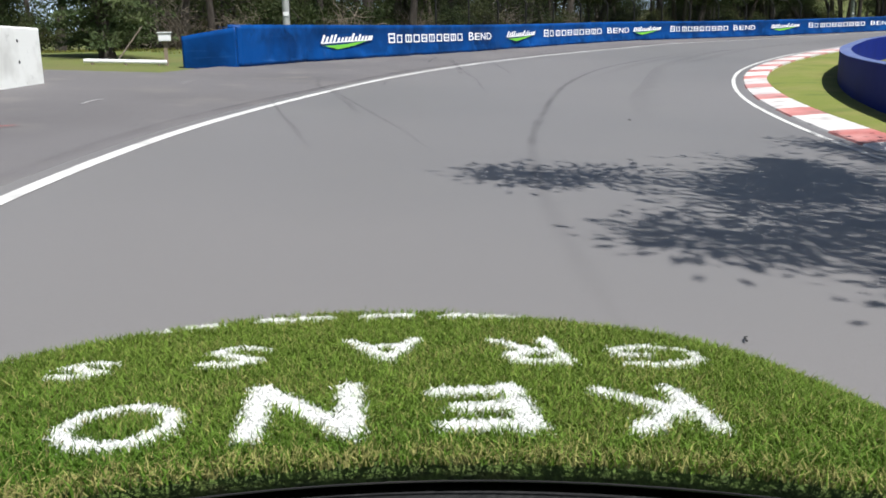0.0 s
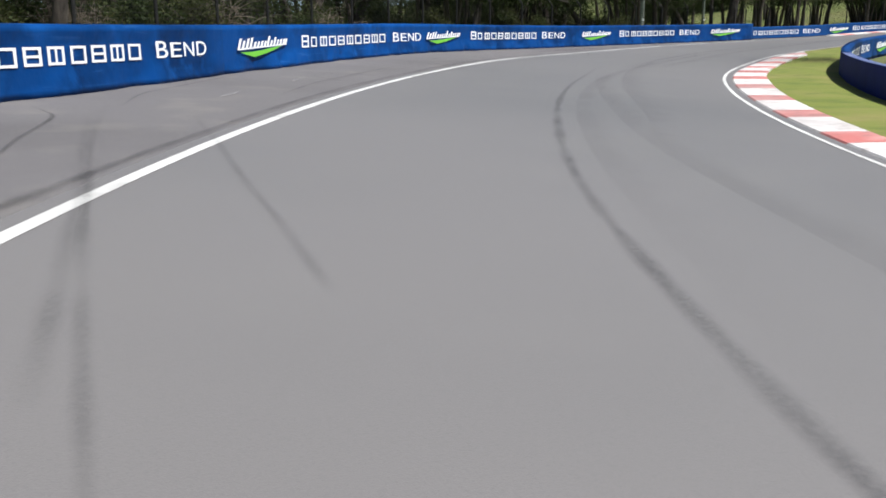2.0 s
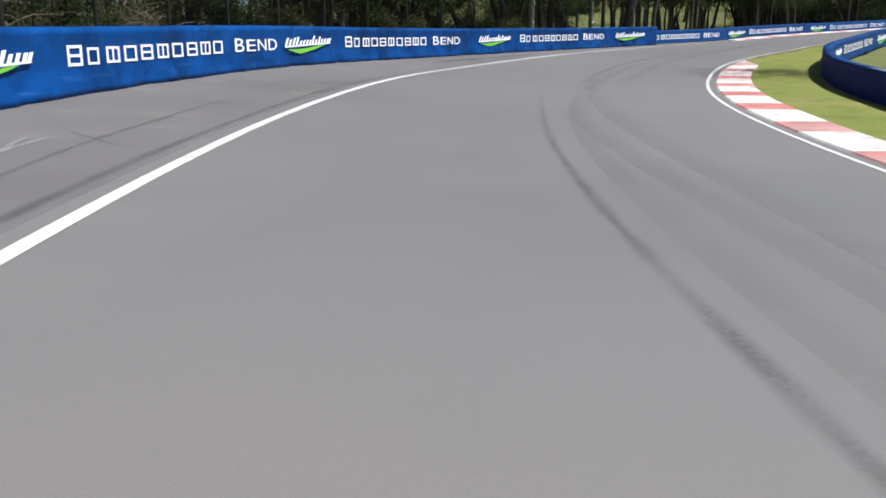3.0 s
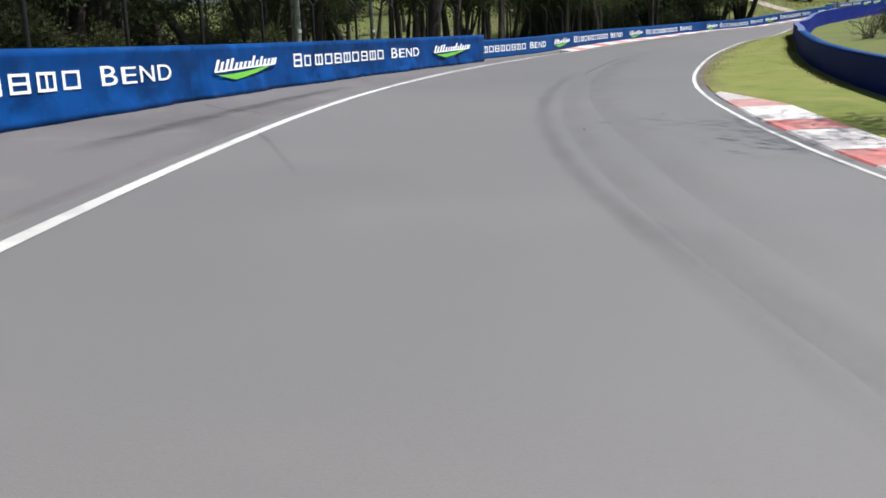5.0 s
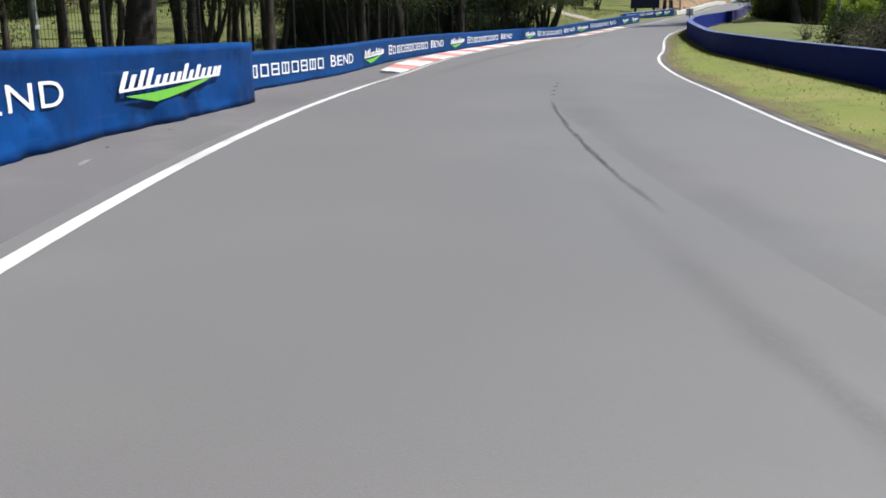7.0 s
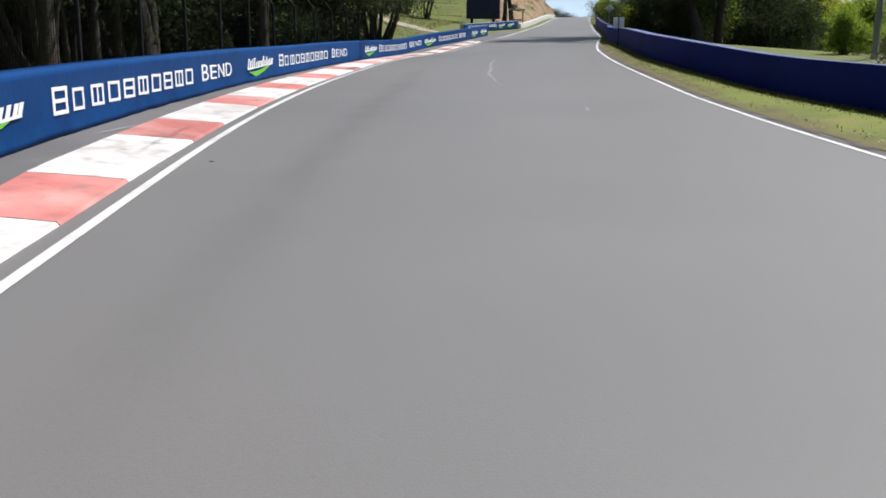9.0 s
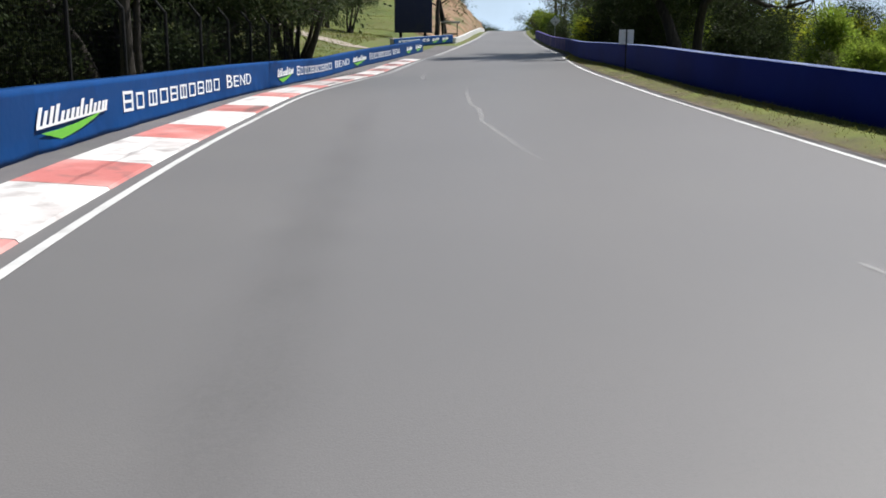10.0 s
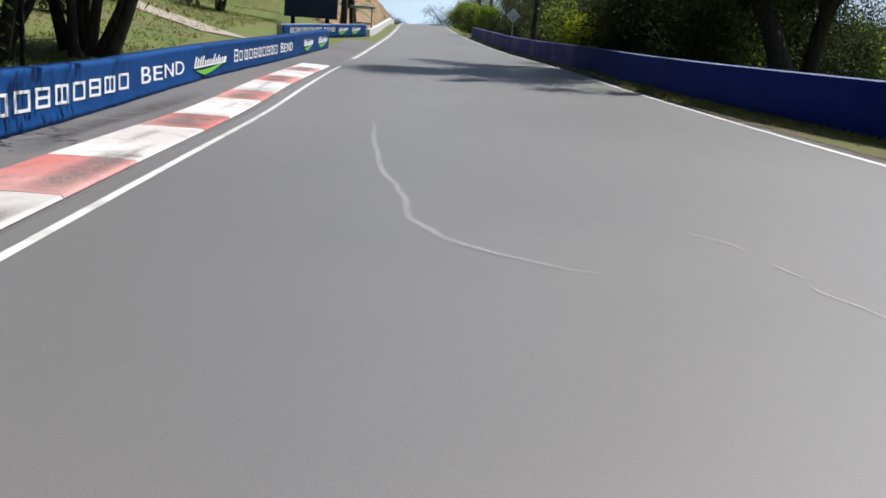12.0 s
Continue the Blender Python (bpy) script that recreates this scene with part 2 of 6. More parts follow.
# ---------------------------------------------------------------- plan of the track
# the track bends to the right while it climbs: heading (degrees) and height (m) along its length
S_HEAD = [-60, -8, 0, 8, 16, 24, 32, 40, 48, 56, 64, 72, 80, 88, 96, 104, 112, 120, 128, 136, 144, 152, 400]
HEAD = [-8, -8, -0.43, 7.14, 14.85, 22.4, 29.23, 35.4, 41.49, 47.59, 53.59, 59.5, 65.19, 70.2, 74.46, 78.18, 81.61, 84.68, 87.09, 88.57, 88.57, 88.57, 88.57]
S_RISE = [-60, -4, 4, 10, 16, 24, 32, 40, 48, 56, 64, 72, 80, 88, 96, 104, 112, 120, 128, 136, 144, 152, 160, 168, 176, 184, 192, 202, 216, 230, 245, 258, 275, 300, 340, 400]
RISE = [-1.40, -0.14, 0.25, 0.52, 0.71, 0.94, 1.18, 1.39, 1.61, 1.86, 2.05, 2.31, 2.56, 2.83, 3.14, 3.42, 3.82, 4.16, 4.62, 5.09, 5.47, 5.82, 6.33, 6.86, 7.38, 7.94, 8.54, 9.31, 10.39, 11.64, 12.84, 13.35, 13.20, 12.20, 10.00, 6.00]
# crossfall: the outside of the bend lies higher, further up the inside
S_FALL = [-4, 4, 10, 16, 24, 32, 40, 48, 56, 64, 72, 80, 88, 96, 104, 112, 120, 128, 136, 144, 152, 160, 168, 176, 184, 192, 202, 216, 230, 245]
FALL = [0.040, 0.044, 0.049, 0.047, 0.053, 0.052, 0.052, 0.053, 0.057, 0.053, 0.039, 0.033, 0.026, 0.009, 0.005, 0.003, 0.004, -0.025, -0.040, -0.050, -0.058, -0.043, -0.036, -0.025, -0.013, -0.006, -0.005, -0.004, -0.006, -0.006]
DS = 0.5
_sg = np.arange(-60, 400, DS)
_th = np.radians(np.interp(_sg + DS / 2, S_HEAD, HEAD))
_cx, _cy = np.cumsum(np.sin(_th)) * DS, np.cumsum(np.cos(_th)) * DS
_cx, _cy = np.concatenate([[0], _cx[:-1]]), np.concatenate([[0], _cy[:-1]])
_i0 = int(60 / DS)
_cx, _cy = _cx - _cx[_i0], _cy - _cy[_i0]


def eased(xs, ys, reach=9.0):
    """A smooth course along the track through a table."""
    g = np.arange(-80.0, 420.0, 0.5)
    k = np.hanning(int(reach / 0.5) | 1)
    v = np.interp(g, xs, ys)
    return g, np.convolve(np.pad(v, len(k) // 2, mode="edge"), k / k.sum(), "valid")


_rise, _fall = eased(S_RISE, RISE), eased(S_FALL, FALL)


def rise(s):
    return np.interp(s, *_rise)


def apron_lift(s, n):
    """Height of the banked surface over the middle line."""
    return -np.interp(s, *_fall) * np.clip(n, -16.0, 12.0)


def at(s, n, up=0.0):
    """The place at s along the track and n to its right."""
    h = radians(float(np.interp(s, S_HEAD, HEAD)))
    x, y = float(np.interp(s, _sg, _cx)), float(np.interp(s, _sg, _cy))
    return Vector((x + n * math.cos(h), y - n * math.sin(h), float(rise(s)) + float(apron_lift(s, n)) + up))


def heading(s):
    return float(np.interp(s, S_HEAD, HEAD))


def prof(table):
    """A smooth course n(s) through pairs of s and n."""
    a, b = [p[0] for p in table], [p[1] for p in table]
    ss = np.arange(a[0] - 4, a[-1] + 4.01, 0.5)
    v = np.interp(ss, a, b)
    k = np.ones(17) / 17
    v = np.convolve(np.pad(v, 8, mode="edge"), k, "valid")
    return lambda s: float(np.interp(s, ss, v))


line_l = prof([(-60, -2.95), (-4, -2.95), (4, -2.89), (10, -2.77), (16, -2.32), (24, -2.14), (32, -1.9), (40, -1.86), (48, -1.97), (56, -2.06), (64, -1.86), (72, -1.85), (80, -1.9), (88, -1.97), (96, -1.96), (104, -2.07), (112, -2.48), (120, -2.96), (128, -3.33), (136, -3.73), (144, -3.43), (152, -3.11), (160, -2.71), (168, -2.14), (176, -1.56), (184, -1.05), (192, -0.52), (202, 0.16), (216, 0.93), (240, 2.3), (260, 3.4), (400, 14)])
line_r = prof([(-60, 5.76), (-4, 5.76), (4, 5.81), (10, 5.88), (16, 6.05), (24, 6.41), (32, 6.54), (40, 6.67), (48, 6.58), (56, 6.34), (64, 6.32), (72, 6.24), (80, 6.26), (88, 6.41), (96, 6.45), (104, 6.21), (112, 5.93), (120, 6.09), (128, 5.45), (136, 5.09), (144, 5.11), (152, 5.46), (160, 5.85), (168, 6.26), (176, 6.5), (184, 6.55), (192, 6.57), (202, 6.66), (216, 6.81), (230, 6.95), (260, 8.6), (400, 20)])
wall_l = prof([(22, -7.3), (26, -7.2), (28, -6.9), (30, -6.7), (32, -6.45), (35, -6.1), (38, -5.9), (42.5, -5.9), (46, -6.05), (50, -6.1), (54.5, -6.02), (58, -6.05), (62, -5.92), (66, -5.5), (71, -5.05), (74, -4.92), (78, -4.52), (81, -4.25), (85, -3.98), (89.5, -3.62), (93, -3.34), (96, -3.1)])
wall_m = prof([(93, -4.5), (96, -4.42), (98.4, -4.22), (102, -4.0), (106, -4.15), (109.5, -4.52), (113, -4.57), (117, -4.8), (120, -4.92), (123, -5.2), (126, -5.32), (129, -5.52), (134, -5.75), (139, -5.85), (144, -6.0), (148, -6.1), (153, -6.15), (157, -5.85), (161.5, -5.38), (169, -4.45), (180, -3.35), (190, -2.4)])
wall_r = prof([(-20, 7.0), (8, 7.2), (15.4, 7.75), (22, 8.65), (28, 9.25), (37, 10.0), (46, 10.1), (54, 10.2), (61, 10.1), (70, 9.95), (81, 10.15), (86, 10.15), (92, 10.0), (98, 9.75), (104, 9.55), (109, 8.8), (114.4, 8.0), (119, 7.95), (122, 7.5), (125, 7.05), (127, 6.75), (129.5, 6.5), (133, 6.25), (137, 6.25), (143.6, 6.2), (149, 6.15), (152, 6.05), (156, 6.15), (160, 6.35), (168, 6.75), (176, 7.0), (192, 7.15), (216, 7.4), (230, 7.6), (260, 9.3), (300, 13)])


# ---------------------------------------------------------------- mesh helpers
def mesh(name, verts, faces, material, smooth=False):
    me = bpy.data.meshes.new(name)
    me.from_pydata([tuple(v) for v in verts], [], faces)
    me.materials.append(material)
    if smooth:
        me.polygons.foreach_set("use_smooth", [True] * len(me.polygons))
    me.update()
    return me


def put(name, me, parent=None, m=None, label="", category="", group="", kind=""):
    ob = new(name, me)
    if m is not None:
        ob.matrix_world = m
    if parent is not None:
        ob.parent = parent
    return tagged(ob, label, category, group, kind)


def part(name, bm, material, parent, label="", m=None, smooth=False):
    me = bpy.data.meshes.new(name)
    bm.to_mesh(me)
    bm.free()
    me.materials.append(material)
    if smooth:
        me.polygons.foreach_set("use_smooth", [True] * len(me.polygons))
    ob = new(name, me)
    if m is not None:
        ob.matrix_basis = m
    ob.parent = parent
    return tagged(ob, label)


def empty(name, m, label, category, group="", kind=""):
    ob = new(name)
    ob.matrix_world = m
    return tagged(ob, label, category, group, kind)


def box(bm, x0, y0, z0, x1, y1, z1, bevel=0.0, seg=1):
    r = bmesh.ops.create_cube(bm, size=1, matrix=Matrix.Translation(((x0 + x1) / 2, (y0 + y1) / 2, (z0 + z1) / 2)) @ Matrix.Diagonal((x1 - x0, y1 - y0, z1 - z0, 1)))
    if bevel:
        es = list({e for v in r["verts"] for e in v.link_edges})
        bmesh.ops.bevel(bm, geom=es, offset=bevel, segments=seg, affect="EDGES", profile=0.5)
    return bm


def rod(bm, a, b, r0, r1=None, n=8):
    """A tapered round bar from a to b."""
    a, b = Vector(a), Vector(b)
    d = b - a
    q = d.to_track_quat("Z", "Y").to_matrix().to_4x4()
    bmesh.ops.create_cone(bm, cap_ends=True, segments=n, radius1=r0, radius2=r0 if r1 is None else r1, depth=d.length, matrix=Matrix.Translation((a + b) / 2) @ q)
    return bm


def ribbon(name, s0, s1, left, right, material, up=0.02, step=0.5, cols=2, kind="structure", label="", category="", crown=None):
    """A strip that lies on the ground between two courses left(s) and right(s)."""
    vs, fs = [], []
    ss = np.arange(s0, s1 + 1e-6, step)
    for i, s in enumerate(ss):
        a, b = left(s), right(s)
        for k in range(cols):
            u = k / (cols - 1)
            vs.append(at(s, a + (b - a) * u, up + (crown(s, u) if crown else 0)))
        if i:
            for k in range(cols - 1):
                j = (i - 1) * cols + k
                fs.append((j, j + 1, j + cols + 1, j + cols))
    return put(name, mesh(name, vs, fs, material, True), label=label, category=category, kind=kind)


# ---------------------------------------------------------------- ground, track, lines
def build_ground():
    def axis(a, b, fine):
        inner = list(np.arange(a, b + 0.1, fine))
        far = [20, 50, 110, 230, 480, 1000, 2000, 3500]
        return np.array([a - f for f in reversed(far)] + inner + [b + f for f in far])
    xs, ys = axis(-50, 330, 2.0), axis(-50, 170, 2.0)
    X, Y = np.meshgrid(xs, ys)
    q = np.stack([X.ravel(), Y.ravel()], 1)
    ref = np.stack([_cx, _cy], 1)[::6]
    rz = rise(_sg)[::6]
    rh = np.radians(np.interp(_sg, S_HEAD, HEAD))[::6]
    z = np.zeros(len(q))
    for k in range(0, len(q), 4000):
        d = np.hypot(q[k:k + 4000, None, 0] - ref[None, :, 0], q[k:k + 4000, None, 1] - ref[None, :, 1])
        dm = d.min(1, keepdims=True)
        w = np.exp(-(d ** 2 - dm ** 2) / (2 * (4 + 0.35 * dm) ** 2))
        base = (w * rz[None]).sum(1) / w.sum(1)
        j = d.argmin(1)
        e = q[k:k + 4000] - ref[j]
        n = e[:, 0] * np.cos(rh[j]) - e[:, 1] * np.sin(rh[j])
        s = _sg[::6][j]
        dm = dm[:, 0]
        side = np.clip((-n - 14) / 30, 0, 1) * np.interp(s, [60, 110, 148, 190], [0.0, 0.5, 1.6, 2.4]) + np.clip((-n - np.interp(s, [148, 160, 168, 176], [7, 6, 5, 4.2])) / 22, 0, 1) * np.interp(s, [138, 160, 176, 202, 214], [0, 1.1, 3.1, 3.1, 1.0])
        bank = np.clip((n - 11.5) / 9, 0, 1) * np.interp(s, [0, 40, 80, 110, 140, 170], [0.3, 0.9, 1.4, 1.3, 0.4, 0.0]) - np.clip((n - 10) / 18, 0, 1) * np.interp(s, [118, 145, 170, 215, 240, 290], [0, 1.6, 3.0, 3.2, 1.5, 0])
        cut = np.clip((-n - 6 + (s - 180) * 0.08) / 7, 0, 1) * np.interp(s, [213, 238, 275], [0, 6, 8])
        z[k:k + 4000] = base + apron_lift(s, n) - 0.06 + side + bank + cut * np.clip((400 - s) / 40, 0, 1) + np.clip((dm - 60) / 400, 0, 6) * 8 - 0.0
    zr = z.reshape(X.shape)
    for i in range(zr.shape[0]):
        for k in range(zr.shape[1]):
            x, y = X[i, k], Y[i, k]
            zr[i, k] += 0.05 * noise.noise((x * 0.15, y * 0.15, 3.0))
    vs = np.stack([X.ravel(), Y.ravel(), zr.ravel()], 1).tolist()
    w = len(xs)
    fs = [(i * w + k, i * w + k + 1, (i + 1) * w + k + 1, (i + 1) * w + k) for i in range(len(ys) - 1) for k in range(w - 1)]
    put("ground", mesh("ground", vs, fs, M_GROUND, True), kind="structure", label="rough dry meadow with worn soil", category="ground")
    return xs, ys, zr


GX, GY, GZ = build_ground()


def ground_z(x, y):
    i = int(np.clip(np.searchsorted(GX, x) - 1, 0, len(GX) - 2))
    k = int(np.clip(np.searchsorted(GY, y) - 1, 0, len(GY) - 2))
    u, v = (x - GX[i]) / (GX[i + 1] - GX[i]), (y - GY[k]) / (GY[k + 1] - GY[k])
    return float((GZ[k, i] * (1 - u) + GZ[k, i + 1] * u) * (1 - v) + (GZ[k + 1, i] * (1 - u) + GZ[k + 1, i + 1] * u) * v)


def kerb_wide(s):
    """Width of the kerb on the inside of the bend, which ends in a point."""
    return float(np.interp(s, [10, 27, 34, 45, 52, 73, 76.6], [0.62, 0.62, 0.76, 0.95, 1.1, 1.1, 0.06]))


ribbon("road", -58, 398, lambda s: line_l(s) - 0.25, lambda s: line_r(s) + 0.35, M_ROAD, 0.03, 0.5, 9, label="smooth grey asphalt race track climbing through a right-hand bend", category="road")
ribbon("run_off", -58, 192, lambda s: -13.5 if s < 21 else min(-7.8, wall_l(s) - 0.4) if s < 28 else (wall_l(s) - 0.3 if s < 93.6 else wall_m(min(s, 188)) - 0.3), lambda s: line_l(s) - 0.2, M_APRON, 0.018, 1.0, 6, label="old patched asphalt run-off beside the track", category="road edge")
ribbon("white_line", -40, 166.5, lambda s: line_l(s) - float(np.interp(s, [88, 104], [0.06, 0.03])), lambda s: line_l(s) + float(np.interp(s, [88, 104], [0.09, 0.07])), M_LINE, 0.036, 0.5, 2, label="worn white painted edge line", category="road marking")
ribbon("white_line", 171.5, 300, lambda s: line_l(s) - 0.075, lambda s: line_l(s) + 0.075, M_LINE, 0.036, 1.0, 2, label="worn white painted edge line", category="road marking")
ribbon("white_line", -40, 300, lambda s: line_r(s) - 0.05, lambda s: line_r(s) + 0.05, M_LINE, 0.036, 0.5, 2, label="white painted edge line on the inside of the bend", category="road marking")
ribbon("verge", -58, 300, lambda s: line_r(s) + 0.22 + kerb_wide(s), lambda s: wall_r(s) + 0.1, M_VERGE, 0.05, 1.0, 6, label="short yellowing turf beside the track", category="grass verge", crown=lambda s, u: 0.10 * min(1, u * 2) + 0.02 * noise.noise((s * 0.4, u * 3, 0)))


def haze():
    """The pale hazy sky low over the horizon, a ring far beyond the hills that thins out upwards."""
    m = bpy.data.materials.new("horizon haze")
    m.use_nodes = True
    N, L = m.node_tree.nodes, m.node_tree.links
    N.remove(N["Principled BSDF"])
    geo = N.new("ShaderNodeNewGeometry")
    xyz = N.new("ShaderNodeSeparateXYZ")
    L.new(geo.outputs["Position"], xyz.inputs[0])
    cloud = N.new("ShaderNodeTexNoise")
    cloud.inputs["Scale"].default_value, cloud.inputs["Detail"].default_value = 0.003, 5
    L.new(geo.outputs["Position"], cloud.inputs["Vector"])
    lift = N.new("ShaderNodeMath")
    lift.operation = "MULTIPLY_ADD"
    lift.inputs[1].default_value = 500.0
    L.new(cloud.outputs["Fac"], lift.inputs[0])
    L.new(xyz.outputs["Z"], lift.inputs[2])
    fade = N.new("ShaderNodeMapRange")
    fade.inputs[1].default_value, fade.inputs[2].default_value, fade.inputs[3].default_value, fade.inputs[4].default_value = 450.0, 1000.0, 1.0, 0.0
    L.new(lift.outputs[0], fade.inputs[0])
    glow, clear, mx = N.new("ShaderNodeEmission"), N.new("ShaderNodeBsdfTransparent"), N.new("ShaderNodeMixShader")
    glow.inputs[0].default_value, glow.inputs[1].default_value = (0.66, 0.82, 1.0, 1), HAZE
    L.new(fade.outputs[0], mx.inputs[0])
    L.new(clear.outputs[0], mx.inputs[1])
    L.new(glow.outputs[0], mx.inputs[2])
    L.new(mx.outputs[0], N["Material Output"].inputs[0])
    k = 96
    vs = [(100 + 3000 * math.cos(2 * math.pi * i / k), 50 + 3000 * math.sin(2 * math.pi * i / k), z) for z in (-60, 350, 760) for i in range(k)]
    fs = [(r * k + i, r * k + (i + 1) % k, (r + 1) * k + (i + 1) % k, (r + 1) * k + i) for r in range(2) for i in range(k)]
    put("backdrop", mesh("backdrop", vs, fs, m), kind="structure", label="pale hazy sky low over the horizon", category="sky")


haze()


# ---------------------------------------------------------------- kerbs
def kerb(name, cuts, first_white, inner, outer, label):
    """A low painted kerb of blocks, white and red in turn; inner and outer are courses n(s)."""
    root = empty(name, Matrix.Identity(4), label, "kerb", kind="structure")
    white = first_white
    for s0, s1 in zip(cuts[:-1], cuts[1:]):
        k = max(2, int((s1 - s0) / 0.5) + 1)
        vs, fs = [], []
        for i in range(k):
            s = s0 + 0.01 + (s1 - s0 - 0.02) * i / (k - 1)
            a, b = inner(s), outer(s)
            for u, z in ((0, 0.0), (0.03, 0.028), (0.35, 0.05), (0.75, 0.075), (1.0, 0.085), (1.0, 0.0)):
                vs.append(at(s, a + (b - a) * u, 0.03 + z))
            if i:
                for j in range(5):
                    q = (i - 1) * 6 + j
                    fs.append((q, q + 1, q + 7, q + 6) if outer(s0) > inner(s0) else (q + 6, q + 7, q + 1, q))
        e = len(vs) - 6
        fs += [tuple(range(6)), tuple(range(e + 5, e - 1, -1))]
        put("kerb_block", mesh("kerb_block", vs, fs, M_KW if white else M_KR), root)
        white = not white
    return root


_starts = [1.5, 5.5, 9.5, 13.5, 17.4, 21.4, 25.4, 29.3, 33.1, 37.3, 41.6, 45.9, 50.4, 54.8, 58.8, 62.6, 66.4, 70.2, 74.4]
_cuts = [c for a, b in zip(_starts[:-1], _starts[1:]) for c in (a, a + 0.62 * (b - a))] + [74.4, 76.4]
kerb("kerb", _cuts, True, lambda s: line_r(s) + 0.26, lambda s: line_r(s) + 0.26 + kerb_wide(s), "red and white painted kerb on the inside of the bend")
OUTER_KERB = (lambda s: line_l(s) - float(np.interp(s, [128, 146, 158, 166], [0.2, 0.38, 0.44, 0.3])), lambda s: line_l(s) - 1.2 - float(np.interp(s, [104, 108, 128, 146, 158, 166], [-0.35, 0.0, 0.05, 0.15, 0.2, 0.05])))
kerb("kerb", [104.2, 105.88, 107.71, 110.56, 112.52, 115.32, 117.17, 119.6, 121.3, 123.98, 126.06, 129.09, 130.8, 133.9, 135.6, 138.5, 140.2, 143.04, 145.25, 148.64, 150.65, 153.86, 155.66, 158.42, 160.25, 162.6, 164.0, 166.1], True, *OUTER_KERB, "faded red and white kerb on the outside of the track")


# ---------------------------------------------------------------- barriers and banners
def barrier(name, s0, s1, course, height, thick, side, material, label, step=0.5):
    """A wall along a course; side -1: it stands to the left of its face. Its face is towards the track."""
    ss = np.arange(s0, s1 + 1e-6, step)
    vs, fs = [], []
    sec = [(0.0, -0.25), (0.0, height - 0.02), (0.02, height), (thick - 0.02, height), (thick, height - 0.02), (thick, -0.25)]
    for i, s in enumerate(ss):
        for d, z in sec:
            vs.append(at(s, course(s) + side * d, z))
        if i:
            for j in range(5):
                q = (i - 1) * 6 + j
                fs.append((q, q + 1, q + 7, q + 6) if side < 0 else (q + 6, q + 7, q + 1, q))
    fs.append((0, 1, 2, 3, 4, 5))
    e = len(vs) - 6
    fs.append((e + 5, e + 4, e + 3, e + 2, e + 1, e))
    return put(name, mesh(name, vs, fs, material), label=label, category="barrier", kind="structure")


WALL_END = 212.0
barrier("wall_outer", 24.1, 93.55, wall_l, 1.16, 0.35, -1, M_CONC, "tall concrete barrier carrying blue banners")
barrier("wall_upper", 93.75, 180.5, lambda s: wall_m(s), 0.88, 0.35, -1, M_CONC, "low concrete barrier carrying blue banners")
barrier("wall_inner", -20, 170, wall_r, 0.96, 0.3, 1, M_NAVY, "navy painted concrete barrier on the inside of the bend")
barrier("wall_inner_worn", 170.01, WALL_END, wall_r, 0.96, 0.3, 1, M_NAVYW, "worn purple-grey painted concrete barrier along the climb")
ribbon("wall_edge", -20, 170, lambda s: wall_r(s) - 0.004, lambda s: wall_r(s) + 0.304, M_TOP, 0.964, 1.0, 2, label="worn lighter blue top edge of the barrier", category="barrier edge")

LETTERS = {}


def letter_mesh(ch):
    """A letter of unit height from the built-in font, thin, standing on the x axis and facing -y."""
    if ch not in LETTERS:
        c = bpy.data.curves.new("letter", "FONT")
        c.body, c.size, c.extrude, c.offset = ch, 1.0, 0.004, 0.0
        o = bpy.data.objects.new("letter", c)
        scene.collection.objects.link(o)
        bpy.context.view_layer.update()
        me = bpy.data.meshes.new_from_object(o.evaluated_get(bpy.context.evaluated_depsgraph_get()))
        bpy.data.objects.remove(o)
        v = np.array([tuple(p.co) for p in me.vertices])
        lo, hi = v.min(0), v.max(0)
        for p in me.vertices:
            p.co = ((p.co.x - lo[0]) / (hi[0] - lo[0]), -p.co.z, (p.co.y - lo[1]) / (hi[1] - lo[1]))
        me.materials.clear()
        me.materials.append(M_WHITE)
        LETTERS[ch] = me
    return LETTERS[ch]


def frame_mesh(across, upright):
    """A plain box of bars that stands for a letter of a trade name."""
    bm = bmesh.new()
    t, u = 0.15, 0.15
    box(bm, 0, -0.004, 0, t, 0.004, 1)
    box(bm, 1 - t, -0.004, 0, 1, 0.004, 1)
    box(bm, t, -0.004, 0, 1 - t, 0.004, u)
    box(bm, t, -0.004, 1 - u, 1 - t, 0.004, 1)
    if across:
        box(bm, t, -0.004, 0.43, 1 - t, 0.004, 0.57)
    if upright:
        box(bm, 0.44, -0.004, u, 0.56, 0.004, 1 - u)
    me = bpy.data.meshes.new("bar")
    bm.to_mesh(me)
    bm.free()
    me.materials.append(M_WHITE)
    return me


SHAPES = [frame_mesh(True, False), frame_mesh(False, False), frame_mesh(False, True)]


def bent(name, me0, s0, s1, z0, z1, course, proud, parent, label="", lean=0.0):
    """A flat print (unit square in x and z) laid along the wall between s0 and s1."""
    a, b = at(s0, course(s0) + proud), at(s1, course(s1) + proud)
    d = Vector((b.x - a.x, b.y - a.y, 0))
    ux, uy, uz = Vector((b.x - a.x, b.y - a.y, b.z - a.z)), Vector((-d.y, d.x, 0)).normalized(), Vector((0, 0, z1 - z0))
    sh = d.normalized() * lean
    m = Matrix(((ux.x, uy.x, uz.x + sh.x, a.x), (ux.y, uy.y, uz.y + sh.y, a.y), (ux.z, uy.z, uz.z, a.z + z0), (0, 0, 0, 1)))
    ob = new(name, me0)
    ob.matrix_world = m
    ob.parent = parent
    return tagged(ob, label)


